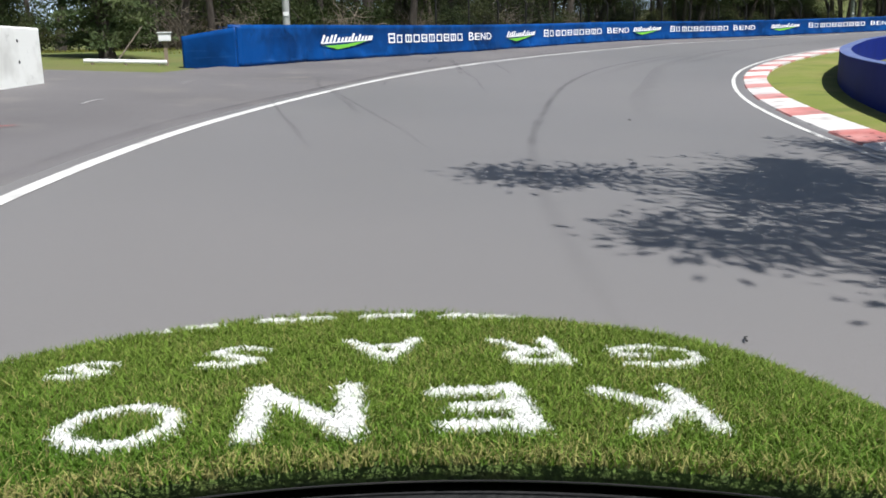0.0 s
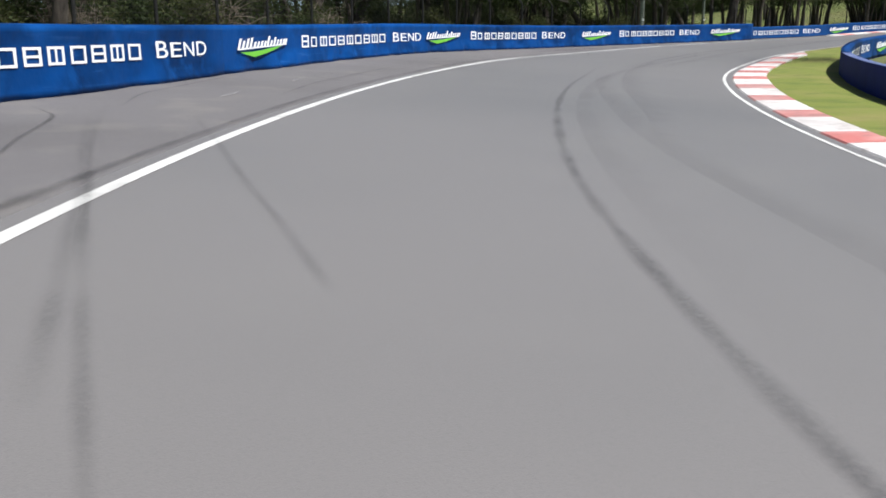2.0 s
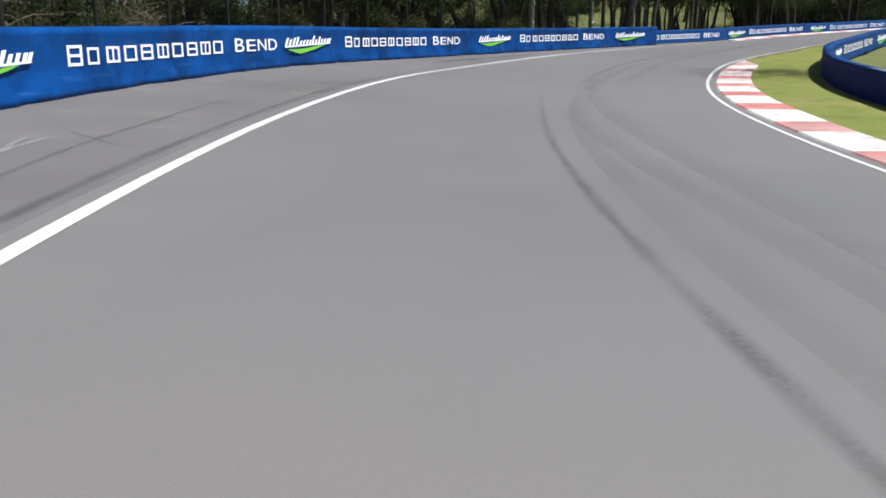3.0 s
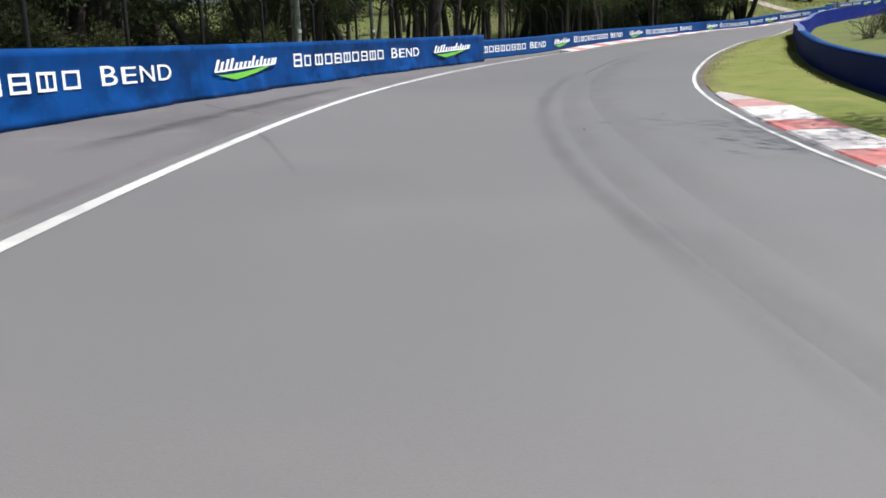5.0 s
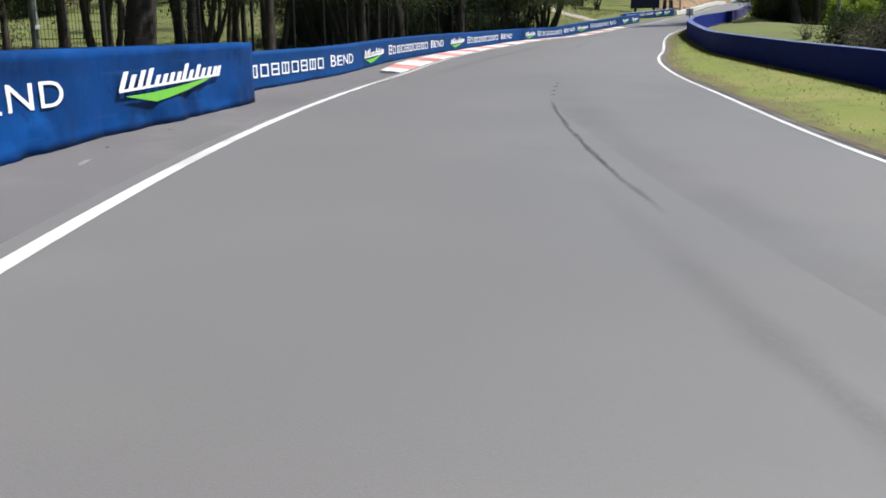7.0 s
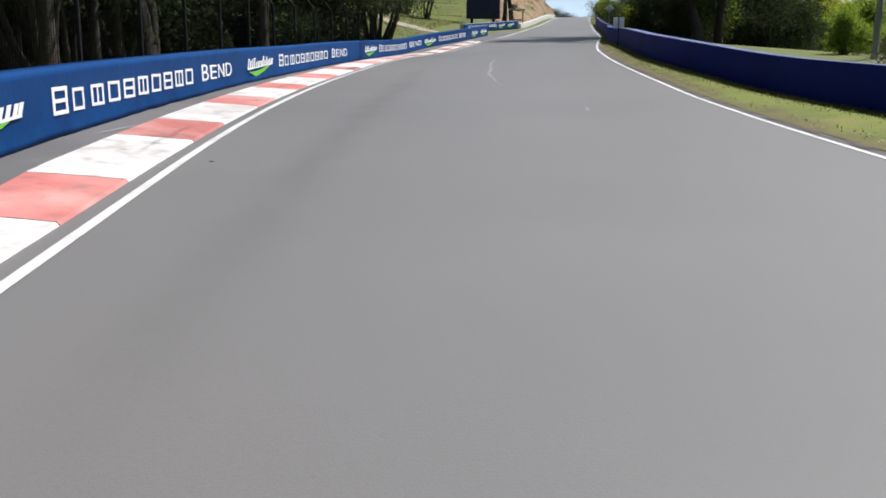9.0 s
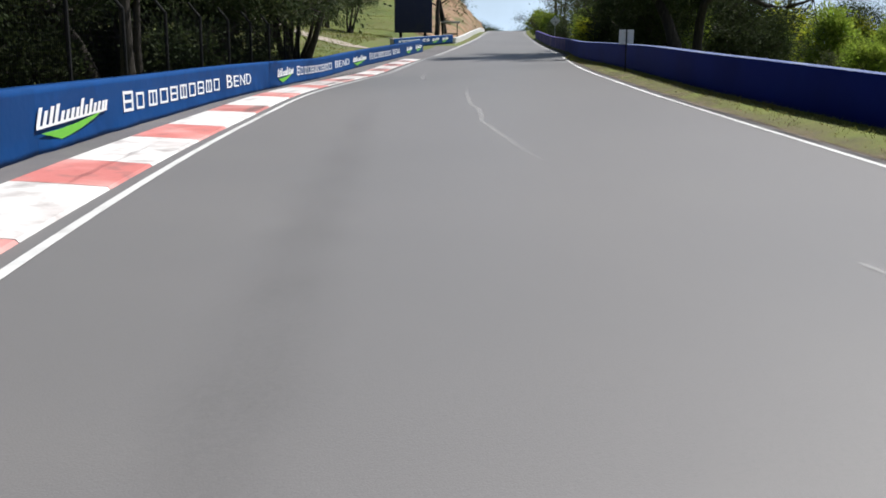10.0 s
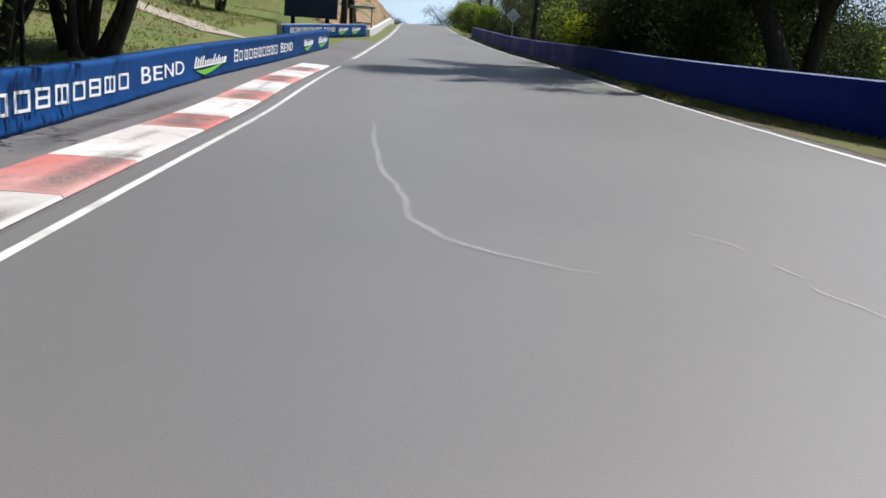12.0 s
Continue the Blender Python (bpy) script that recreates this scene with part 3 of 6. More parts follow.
def swoosh_mesh():
    vs = [(0, 0, 0.40), (0.28, 0, 0.0), (0.42, 0, 0.12), (0.62, 0, 0.36), (0.82, 0, 0.68), (1.0, 0, 1.05), (0.78, 0, 0.80), (0.5, 0, 0.58), (0.25, 0, 0.45)]
    b = [(x, 0.006, z) for x, _, z in vs]
    n = len(vs)
    return mesh("swoosh", vs + b, [tuple(range(n)), tuple(reversed(range(n, 2 * n)))] + [(i, n + i, n + (i + 1) % n, (i + 1) % n) for i in range(n)], M_GREEN)


def script_mesh():
    """One plain white comb of thin slanted teeth in place of a written trade mark."""
    teeth = [(0.0, 1.0), (0.075, 0.8), (0.15, 0.95), (0.22, 1.0), (0.30, 0.6), (0.37, 0.6), (0.44, 0.62), (0.51, 0.6), (0.57, 1.0), (0.64, 0.6), (0.71, 0.85), (0.78, 0.6), (0.85, 0.62), (0.92, 0.6), (0.97, 0.6)]
    top = []
    for a, h in reversed(teeth):
        top += [(a + 0.038, 0.13), (a + 0.038 + 0.05 * h, h), (a + 0.05 * h, h), (a, 0.13)]
    out = [(0.0, 0.0), (1.008, 0.0)] + top
    n = len(out)
    out = [(x, z * 0.85 + 0.35 * (x - 0.5)) for x, z in out]
    vs = [(x, -0.004, z) for x, z in out] + [(x, 0.004, z) for x, z in out]
    fs = [tuple(range(n)), tuple(reversed(range(n, 2 * n)))] + [(i, n + i, n + (i + 1) % n, (i + 1) % n) for i in range(n)]
    return mesh("script", vs, fs, M_WHITE)


SWOOSH, SCRIPT = swoosh_mesh(), script_mesh()


def banner(s0, s1, course, height, material, text, logos, zt, hl, seed, wavy=0.02, turn0=False, turn1=False, fold=0.358):
    """A printed cloth folded over the barrier from s0 to s1; text: (first, last) s of the words; logos: list of (s0, s1)."""
    rnd = random.Random(seed)
    root = empty("banner", Matrix.Identity(4), "creased blue printed banner hung on the concrete barrier", "banner", "banners on the barrier")
    n = max(2, int((s1 - s0) / 0.125))
    rows = 11
    dents = [(rnd.uniform(s0, s1), rnd.uniform(0.0, 0.4), rnd.uniform(0.15, 0.6), rnd.uniform(0.12, 0.35)) for _ in range(int((s1 - s0) * wavy * 16))]

    def bulge(s, u):
        """How far the cloth stands off the wall: slow billows, upright folds, a few sharp dents."""
        w = wavy * (0.75 + 0.8 * noise.noise((s * 0.8, u * 1.4, seed)) + 0.55 * noise.noise((s * 2.6, u * 0.9, seed + 9)) + 0.3 * noise.noise((s * 5.5 + u * 3, u * 4, seed + 3)))
        w += wavy * (1 - u) ** 3 * (1.5 + 1.6 * noise.noise((s * 0.45, 3, seed)))
        for ds, du, a, b in dents:
            w -= wavy * 1.8 * math.exp(-((s - ds) / a) ** 2 - ((u - du) / b) ** 2)
        z = u * height
        flat = min(1, max(0, (z - zt + 0.22) / 0.15)) * min(1, max(0, (zt + hl + 0.22 - z) / 0.15))
        w *= 1 - (0.72 if text or logos else 0.2) * flat
        return max(0.003, w * min(1, 0.1 + 1.5 * min(s - s0, s1 - s)))
    vs, fs = [], []
    cols = [s0 + 0.002 + (s1 - s0 - 0.004) * i / n for i in range(n + 1)]
    ends = [(c, 0.0) for c in cols]
    if turn0:
        ends = [(s0 - 0.02, 0.36)] + ends
    if turn1:
        ends = ends + [(s1 + 0.03, 0.36)]
    for side in (0, 1):
        for s, back in ends:
            low = 0.02 * noise.noise((s * 0.9, seed, 5)) + 0.012 * noise.noise((s * 4.1, seed, 6))
            for k in range(rows):
                u = k / (rows - 1)
                z = 0.02 + (height - 0.02) * u + low * (1 - u) + 0.008 * noise.noise((s * 1.1, seed, 8)) * u
                vs.append(at(s, course(s) + 0.008 + (bulge(s, u) if side == 0 and not back else 0.0) - back, z))
            vs.append(at(s, course(s) - fold, height + (0.006 if side == 0 else 0.0)))
    rows += 1
    m = len(ends)
    o = m * rows
    for i in range(m - 1):
        for k in range(rows - 1):
            q = i * rows + k
            fs.append((q, q + rows, q + rows + 1, q + 1))
            fs.append((o + q, o + q + 1, o + q + rows + 1, o + q + rows))
    for i in range(m - 1):
        q = i * rows
        fs.append((q, o + q, o + q + rows, q + rows))
        q += rows - 1
        fs.append((q, q + rows, o + q + rows, o + q))
    put("cloth", mesh("cloth", vs, fs, material, True), root)

    def proud(a, b, z0, z1):
        return 0.014 + max(bulge(a + (b - a) * i / 10, (z0 + (z1 - z0) * k / 3) / height) for i in range(11) for k in range(4))
    if text:
        a, b = text
        # fifteen places: a trade name as plain boxes, a gap, then the word that can be read
        wide = (b - a) / 14.55
        for i in range(10):
            x = a + i * wide
            bent("bar", SHAPES[(0, 1, 2, 1, 0, 2, 1, 0, 2, 1)[i]], x, x + wide * (0.74 if i != 1 else 0.6), zt, zt + hl * (1.18 if i == 0 else 1.0), course, proud(x, x + wide, zt, zt + hl), root)
        for i, ch in enumerate("BEND"):
            x = a + (10.75 + i * 0.99) * wide
            bent("letter", letter_mesh(ch), x, x + wide * 0.78, zt, zt + hl * (1.12 if i == 0 else 1.0), course, proud(x, x + wide, zt, zt + hl), root)
    for a, b in logos:
        mid = zt + hl / 2
        p = proud(a, b, mid - hl, mid + hl)
        bent("emblem_script", SCRIPT, a, b, mid - 0.05, mid + hl * 0.75 + 0.05, course, p, root, "white slanted emblem strokes", 0.0)
        bent("emblem_sweep", SWOOSH, a + (b - a) * 0.05, b - (b - a) * 0.03, mid - hl * 0.95, mid + 0.02, course, p + 0.002, root, "green tapering sweep")
    return root


# words on the taller barrier, then on the lower one
W1 = [(32.7, 41.5), (47.4, 57.3), (62.0, 71.4), (77.4, 86.85)]
W2 = [(94.9, 105.2), (110.75, 120.85), (126.3, 137.45), (145.3, 157.6), (162.3, 170.8)]
_q0, _q1 = at(24.0, -7.28), at(23.75, -8.85)
_rb = bmesh.new()
box(_rb, 0, -0.35, -0.3, (_q1 - _q0).length, 0, 1.13, 0.02)
_rm = Matrix.Translation(_q0) @ Matrix.Rotation(math.atan2(_q1.y - _q0.y, _q1.x - _q0.x), 4, "Z")
for _v in _rb.verts:
    if _v.co.z > 0.5 and _v.co.x > 0.8:
        _v.co.z -= 0.26
tagged(part("wall_return", _rb, M_CONC, None, "", _rm), "short concrete return at the end of the barrier", "barrier", kind="structure")
_rc = bmesh.new()
bmesh.ops.create_grid(_rc, x_segments=24, y_segments=8, size=0.5, matrix=Matrix.Translation(((_q1 - _q0).length / 2, 0.02, 0.435)) @ Matrix.Rotation(radians(-90), 4, "X") @ Matrix.Diagonal(((_q1 - _q0).length, 1.41, 1, 1)))
for _v in _rc.verts:
    _v.co.z -= max(0, _v.co.z) / 1.24 * 0.26 * _v.co.x / (_q1 - _q0).length
    _v.co.y += 0.015 + 0.02 * noise.noise((_v.co.x * 1.5, _v.co.z * 2, 7))
_rg = bmesh.ops.extrude_face_region(_rc, geom=_rc.faces[:])
bmesh.ops.translate(_rc, verts=[v for v in _rg["geom"] if isinstance(v, bmesh.types.BMVert)], vec=(0, 0.006, 0))
_re = empty("banner", _rm, "plain blue banner hung round the end of the barrier", "banner", "banners on the barrier")
part("cloth", _rc, M_BLUE, _re, "", None, True)
_rd = bmesh.new()
box(_rd, -0.020, -0.37, -0.27, -0.004, 0.03, 1.137, 0.003)
part("end_flap", _rd, M_BLUE, _re)
_rf = bmesh.new()
box(_rf, -0.02, -0.37, 1.134, 0.5, 0.04, 1.142, 0.002)
part("top_flap", _rf, M_BLUE, _re)
banner(24.06, 27.6, wall_l, 1.19, M_BLUE, None, [], 0.6, 0.31, 40, 0.04, True)
e0 = 27.6
for i, (a, b) in enumerate(W1):
    e1 = b + 0.9
    banner(e0, e1, wall_l, 1.19, M_BLUE, (a, b), [(a - 4.3, a - 1.2)], 0.53, 0.31, i, 0.055)
    e0 = e1
banner(e0, 93.55, wall_l, 1.19, M_BLUE, None, [(88.15, 91.7)], 0.53, 0.31, 9, 0.055, False, True)
e0 = 93.7
for i, (a, b) in enumerate(W2):
    e1 = b + 1.6
    banner(e0, e1, wall_m, 0.91, M_BLUE2, (a, b), [(a - 3.95, a - 1.0)] if i else [], 0.31, 0.31, 20 + i, 0.018, i == 0)
    e0 = e1
banner(e0, 180.4, wall_m, 0.91, M_BLUE2, None, [(173.2, 175.4), (177.0, 179.6)], 0.31, 0.31, 31, 0.016)

# the back of the inner barrier carries banners towards the infield
def wall_back(s):
    return wall_r(s) + 0.3


banner(58.0, 62.0, wall_back, 0.972, M_BLUE, None, [], 0.38, 0.33, 50, 0.03, fold=0.30)
banner(62.0, 74.3, wall_back, 0.972, M_BLUE, (63.0, 73.5), [], 0.38, 0.33, 51, 0.03, fold=0.30)
banner(74.3, 96.0, wall_back, 0.972, M_BLUE, (80.0, 90.8), [(75.2, 78.4), (92.4, 95.4)], 0.38, 0.33, 52, 0.03, fold=0.30)


# ---------------------------------------------------------------- marks on the asphalt
def mark(name, pts, width, material, label, up=0.039):
    """A thin mark on the track along pairs of s and n, with soft edges and ends."""
    a = [p[0] for p in pts]
    b = [p[1] for p in pts]
    t = np.linspace(0, 1, len(pts))
    k = max(24, int(sum(math.hypot(a[i + 1] - a[i], b[i + 1] - b[i]) for i in range(len(a) - 1)) * 3))
    vs, fs, edge = [], [], []
    tt = np.linspace(0, 1, k)
    S, Nn = np.interp(tt, t, a), np.interp(tt, t, b)
    if len(pts) > 2:
        w = max(3, k // (len(pts) * 2)) | 1
        S = np.convolve(np.pad(S, w // 2, mode="edge"), np.ones(w) / w, "valid")
        Nn = np.convolve(np.pad(Nn, w // 2, mode="edge"), np.ones(w) / w, "valid")
    for i in range(k):
        p = at(S[i], Nn[i], up)
        j0, j1 = max(0, i - 1), min(k - 1, i + 1)
        d = at(S[j1], Nn[j1]) - at(S[j0], Nn[j0])
        q = Vector((-d.y, d.x, 0)).normalized()
        if name == "scuff":
            p = p + q * 0.07 * noise.noise((S[i] * 2.4, Nn[i] * 2.4, 5))
        w = width * (0.85 + 0.5 * noise.noise((S[i] * 1.3, Nn[i], 2)))
        for f, e in ((-0.5, 0.0), (-0.3, 0.45), (-0.12, 0.95), (0.12, 0.95), (0.3, 0.45), (0.5, 0.0)):
            vs.append(p + q * w * f)
            edge.append(e * min(1, 5 * min(tt[i], 1 - tt[i])))
        if i:
            for c in range(5):
                k0 = 6 * (i - 1) + c
                fs.append((k0, k0 + 6, k0 + 7, k0 + 1))
    me = mesh(name, vs, fs, material)
    me.attributes.new("edge", "FLOAT", "POINT").data.foreach_set("value", edge)
    return put(name, me, label=label, category="road mark", kind="structure")


DARK, PALE = "dark rubber skid mark across the asphalt", "pale scrape along the asphalt"
mark("skid_mark", [(3.0, 1.32), (8, 1.55), (11, 1.75), (15, 2.1), (19, 2.25), (24, 2.3), (30, 2.3), (36, 2.42), (42, 2.4), (50, 2.3), (57, 1.9)], 0.22, M_RUBBER, DARK)
mark("skid_mark", [(55, 2.8), (60, 2.84), (63, 2.7), (66, 2.64), (72, 2.55), (79, 2.55), (86, 2.5)], 0.5, M_BAND, DARK)
mark("skid_mark", [(22, -3.9), (19.04, -2.95), (17.78, -2.24), (16.09, -1.58), (14.9, -1.18), (13.4, -0.75)], 0.2, M_FAINT, DARK)
mark("skid_mark", [(15.6, -2.8), (14.64, -2.43), (11.69, -1.38), (9.71, -0.8)], 0.13, M_FAINT, DARK)
mark("skid_mark", [(18.62, -2.46), (14.27, -0.78), (11.93, 0.04), (9.8, 0.58)], 0.13, M_FAINT, DARK)
mark("skid_mark", [(35.94, -5.13), (29.07, -2.21), (26.37, -1.22), (23.03, -0.06), (20.51, 0.49), (19.41, 0.7)], 0.13, M_FAINT, DARK)
mark("skid_mark", [(34.87, -3.3), (31.65, -1.79), (29.37, -0.89), (27.89, -0.31), (26.84, 0.04), (26.2, 0.24)], 0.15, M_FAINT, DARK)
mark("skid_mark", [(34.5, -4.66), (28.86, -2.18), (27.05, -1.56), (25.83, -1.18), (24.5, -0.8)], 0.2, M_FAINT, DARK)
mark("skid_mark", [(68.0, -2.35), (67.18, -1.96), (65.75, -1.35), (64.54, -0.93), (63.69, -0.64), (62.9, -0.4)], 0.14, M_FAINT, DARK)
mark("skid_mark", [(21.2, -1.95), (20.3, -1.75), (19.6, -1.6)], 0.16, M_FAINT, DARK)
RUBBERED = "broad faint rubbered line on the asphalt"
mark("stain_and_shade", [(14, 3.7), (17.5, 3.84), (19.7, 3.94), (23.9, 4.2), (29, 4.1), (34, 3.8), (40, 3.6), (47, 3.1), (52, 2.5)], 1.1, M_STAIN, RUBBERED, 0.0365)
mark("stain_and_shade", [(35, 4.0), (39, 4.25), (43, 4.1), (48, 3.7), (54, 3.3), (61, 2.9)], 1.3, M_STAIN, RUBBERED, 0.0368)
mark("stain_and_shade", [(24, 2.7), (36, 2.9), (50, 2.9), (58, 3.1), (70, 3.1), (82, 3.1)], 0.9, M_STAIN, RUBBERED, 0.037)
mark("stain_and_shade", [(56, 3.6), (66, 3.9), (76, 3.7), (90, 3.3), (104, 2.7)], 1.5, M_STAIN, RUBBERED, 0.0366)
mark("stain_and_shade", [(100, -1.1), (108, -0.9), (114, -0.8), (122, -0.9), (134, -1.5)], 1.0, M_STAIN, RUBBERED, 0.0365)
_cr = [94.6 - 0.2 * k for k in range(58)]
mark("crack", [(q, 2.87 - 0.0158 * max(0.0, q - 83) + 0.10 * noise.noise((q * 2.3, 1, 7)) + 0.05 * noise.noise((q * 6.1, 4, 2))) for q in _cr], 0.11, M_CRACK, "dark sealed crack in the asphalt", 0.0392)
for q in (95.6, 96.8, 98.1, 99.3):
    mark("crack", [(q, 2.72 + 0.03 * (q - 95)), (q + 0.35, 2.74 + 0.03 * (q - 95))], 0.16, M_CRACK, "dark speck of crack filler on asphalt", 0.0392)
mark("crack", [(87.0, -2.0), (87.05, -0.27), (87.3, 1.75), (87.6, 4.5)], 0.05, M_FAINT, "dark joint across the asphalt")
OLD = "dark sealed crack in the old asphalt"
mark("run_off_seam", [(4, -3.3), (11, -3.2), (17.5, -2.72), (21, -2.62), (26.3, -2.62), (28.5, -2.42), (33, -2.3), (38.6, -2.32), (44.8, -2.36), (52, -2.5), (60, -2.35), (68, -2.25)], 0.24, M_GROOVE, "dark seam along the old asphalt")
mark("crack", [(34.7, -4.38), (36.9, -5.1), (39.1, -5.23), (40.8, -5.4), (44.0, -5.75)], 0.10, M_SEAM_SHADE, OLD)
mark("crack", [(29.6, -3.5), (30.26, -3.66), (31.2, -3.99), (33.3, -4.61), (34.3, -5.6)], 0.10, M_SEAM_SHADE, OLD)
mark("crack", [(38.0, -2.9), (41.1, -3.22), (42.7, -3.32), (45.4, -3.4), (50, -3.6)], 0.11, M_SEAM_SHADE, OLD)
mark("crack", [(43.6, -4.2), (42.99, -3.54), (42.46, -2.97), (42.5, -2.35)], 0.09, M_SEAM_SHADE, OLD)
mark("crack", [(27.6, -5.2), (29.0, -4.7), (30.5, -5.1), (32.0, -4.8)], 0.08, M_SEAM_SHADE, OLD)
mark("crack", [(71.6, -4.5), (71.1, -4.19), (70.3, -3.51), (70.0, -2.87), (69.4, -2.4)], 0.10, M_SEAM_SHADE, OLD)
mark("crack", [(80.2, -3.6), (79.76, -3.32), (79.1, -2.72), (78.8, -2.19)], 0.11, M_SEAM_SHADE, OLD)
mark("stain_and_shade", [(64, -3.6), (70, -3.3), (78, -3.0)], 0.8, M_SEAM_SHADE, "dark patch on the old asphalt", 0.03)
# tree shadow on the run-off, painted in as a soft dark patch
mark("stain_and_shade", [(145.5, -5.3), (149, -5.5), (152, -5.3), (156, -5.0)], 0.9, M_SEAM_SHADE, "dark patch on the old asphalt", 0.03)
for a, b, c, d in ((41.55, -3.8, 42.8, -4.07), (23.4, -6.14, 24.1, -5.5), (20.6, -4.45, 21.7, -4.22), (37.0, -3.7, 38.4, -3.76), (41.2, -3.77, 42.8, -3.83), (111.2, -4.15, 112.2, -3.9), (18.0, -5.6, 19.0, -5.75), (13.5, -5.2, 14.6, -5.4), (27.0, -4.3, 27.9, -4.35), (85.2, -2.95, 85.7, -3.0)):
    mark("scuff", [(a, b), ((a + c) / 2, (b + d) / 2 - 0.02), (c, d)], 0.13, M_CHALK, "pale scrape on the old asphalt")
mark("scuff", [(136.6, 0.84), (134.2, 0.85), (132.3, 0.87), (130.63, 0.94), (129.64, 1.02), (129.04, 1.13), (128.22, 1.1), (127.57, 1.15), (126.6, 1.1), (123.1, 1.49), (121.1, 1.74)], 0.16, M_CHALK, PALE)
mark("scuff", [(151.5, -1.16), (150.32, -1.13), (147.6, -1.1), (145.52, -1.06), (144.1, -0.97), (143.32, -0.86), (142.42, -0.87), (141.79, -0.73), (141.35, -0.47), (141.04, -0.24), (140.75, 0.09), (140.58, 0.44)], 0.13, M_CHALK, PALE)
mark("scuff", [(141.9, 1.3), (141.71, 1.37), (141.5, 1.5), (141.21, 1.55)], 0.06, M_CHALK, PALE)
mark("scuff", [(140.9, 1.54), (140.78, 1.56), (140.62, 1.58), (140.5, 1.6)], 0.06, M_CHALK, PALE)
mark("scuff", [(140.4, 1.56), (140.26, 1.57), (139.78, 1.7), (139.3, 1.8)], 0.05, M_CHALK, PALE)
mark("scuff", [(116.6, 3.2), (116.0, 3.2), (115.4, 3.08)], 0.12, M_CHALK, PALE)
mark("paint_mark", [(10.6, -5.1), (10.8, -4.9), (10.98, -4.7)], 0.2, M_REDMARK, "small faded red paint mark on the asphalt")


def kerb_smear(s0, s1, u0, u1, material, label):
    """Worn, rubbered or darkened streak along the outer kerb, between two shares of its width, on its sloping top."""
    vs, fs, edge = [], [], []
    k = max(12, int((s1 - s0) * 6))
    for i in range(k):
        f = i / (k - 1)
        s = s0 + (s1 - s0) * f
        a, b = OUTER_KERB[0](s), OUTER_KERB[1](s)
        for j in range(6):
            u = u0 + (u1 - u0) * (j / 5) + 0.05 * noise.noise((s * 2.1, j * 0.3, 4))
            u = min(0.985, max(0.04, u))
            vs.append(at(s, a + (b - a) * u, 0.034 + float(np.interp(u, [0, 0.03, 0.35, 0.75, 1.0], [0, 0.028, 0.05, 0.075, 0.085]))))
            edge.append((0, 0.7, 1, 1, 0.7, 0)[j] * min(1, 4 * min(f, 1 - f)))
        if i:
            for j in range(5):
                q = (i - 1) * 6 + j
                fs.append((q + 6, q + 7, q + 1, q))
    me = mesh("kerb_smear", vs, fs, material)
    me.attributes.new("edge", "FLOAT", "POINT").data.foreach_set("value", edge)
    put("kerb_smear", me, label=label, category="road mark", kind="structure")


for s0, s1, u0, u1 in ((143.0, 146.2, 0.02, 0.55), (148.5, 151.2, 0.05, 0.95), (153.6, 156.2, 0.05, 0.9), (158.3, 160.6, 0.1, 0.95), (162.4, 164.4, 0.1, 0.95), (140.0, 142.6, 0.0, 0.3), (128.9, 131.2, 0.0, 0.35)):
    kerb_smear(s0, s1, u0, u1, M_BARE, "grey patch where the kerb paint has worn away")
# dark kerb streaks: rubber, plus tree shadow painted in about s 143 to 150
for s0, s1, u0, u1 in ((146.2, 148.2, 0.45, 0.65), (151.0, 153.4, 0.3, 0.45), (144.2, 147.0, 0.15, 0.25), (139.0, 142.2, 0.6, 0.7), (134.0, 137.5, 0.35, 0.45), (119.0, 123.5, 0.4, 0.48), (156.0, 158.6, 0.4, 0.6), (109, 112, 0.3, 0.4)):
    kerb_smear(s0, s1, u0, u1, M_RUBBER, "dark streak on the painted kerb")


def scrap(s, n, size):
    """A curled shred of tyre rubber lying on the track."""
    bm = bmesh.new()
    rows_ = []
    for k in range(7):
        a = k / 6
        rows_.append([bm.verts.new((size * (a - 0.5), size * 0.14 * (j - 0.5) + size * 0.1 * math.sin(a * 4), 0.006 + size * 0.10 * math.sin(a * 3.1) + h)) for h in (0.0, 0.006) for j in (0, 1)])
    for p0, p1 in zip(rows_[:-1], rows_[1:]):
        for x, y in ((0, 1), (1, 3), (3, 2), (2, 0)):
            bm.faces.new((p0[x], p0[y], p1[y], p1[x]))
    bm.faces.new([rows_[0][k] for k in (0, 2, 3, 1)])
    bm.faces.new([rows_[-1][k] for k in (0, 1, 3, 2)])
    ob = part("rubber_scrap", bm, M_SCRAP, None, "", Matrix.Translation(at(s, n, 0.034)) @ Matrix.Rotation(s * 3 + n, 4, "Z"))
    tagged(ob, "small curled shred of black tyre rubber on asphalt", "tyre scrap", "tyre scraps on the track")


M_SCRAP = mat("shredded rubber", (0.02, 0.02, 0.02), 0.8, [((0.05, 0.05, 0.05), 30.0, 0.5, 0.7, 0.6)])
for s, n, z in ((14.18, 3.41, 0.09), (3.94, 1.94, 0.07), (68.22, 3.2, 0.10), (108.9, -1.96, 0.07), (54.0, -4.0, 0.1), (120.5, -4.2, 0.1), (127.5, -4.8, 0.12), (131.0, -4.9, 0.12), (134.0, -5.2, 0.1), (88.5, -3.1, 0.06), (86.6, -3.2, 0.05)):
    scrap(s, n, z)


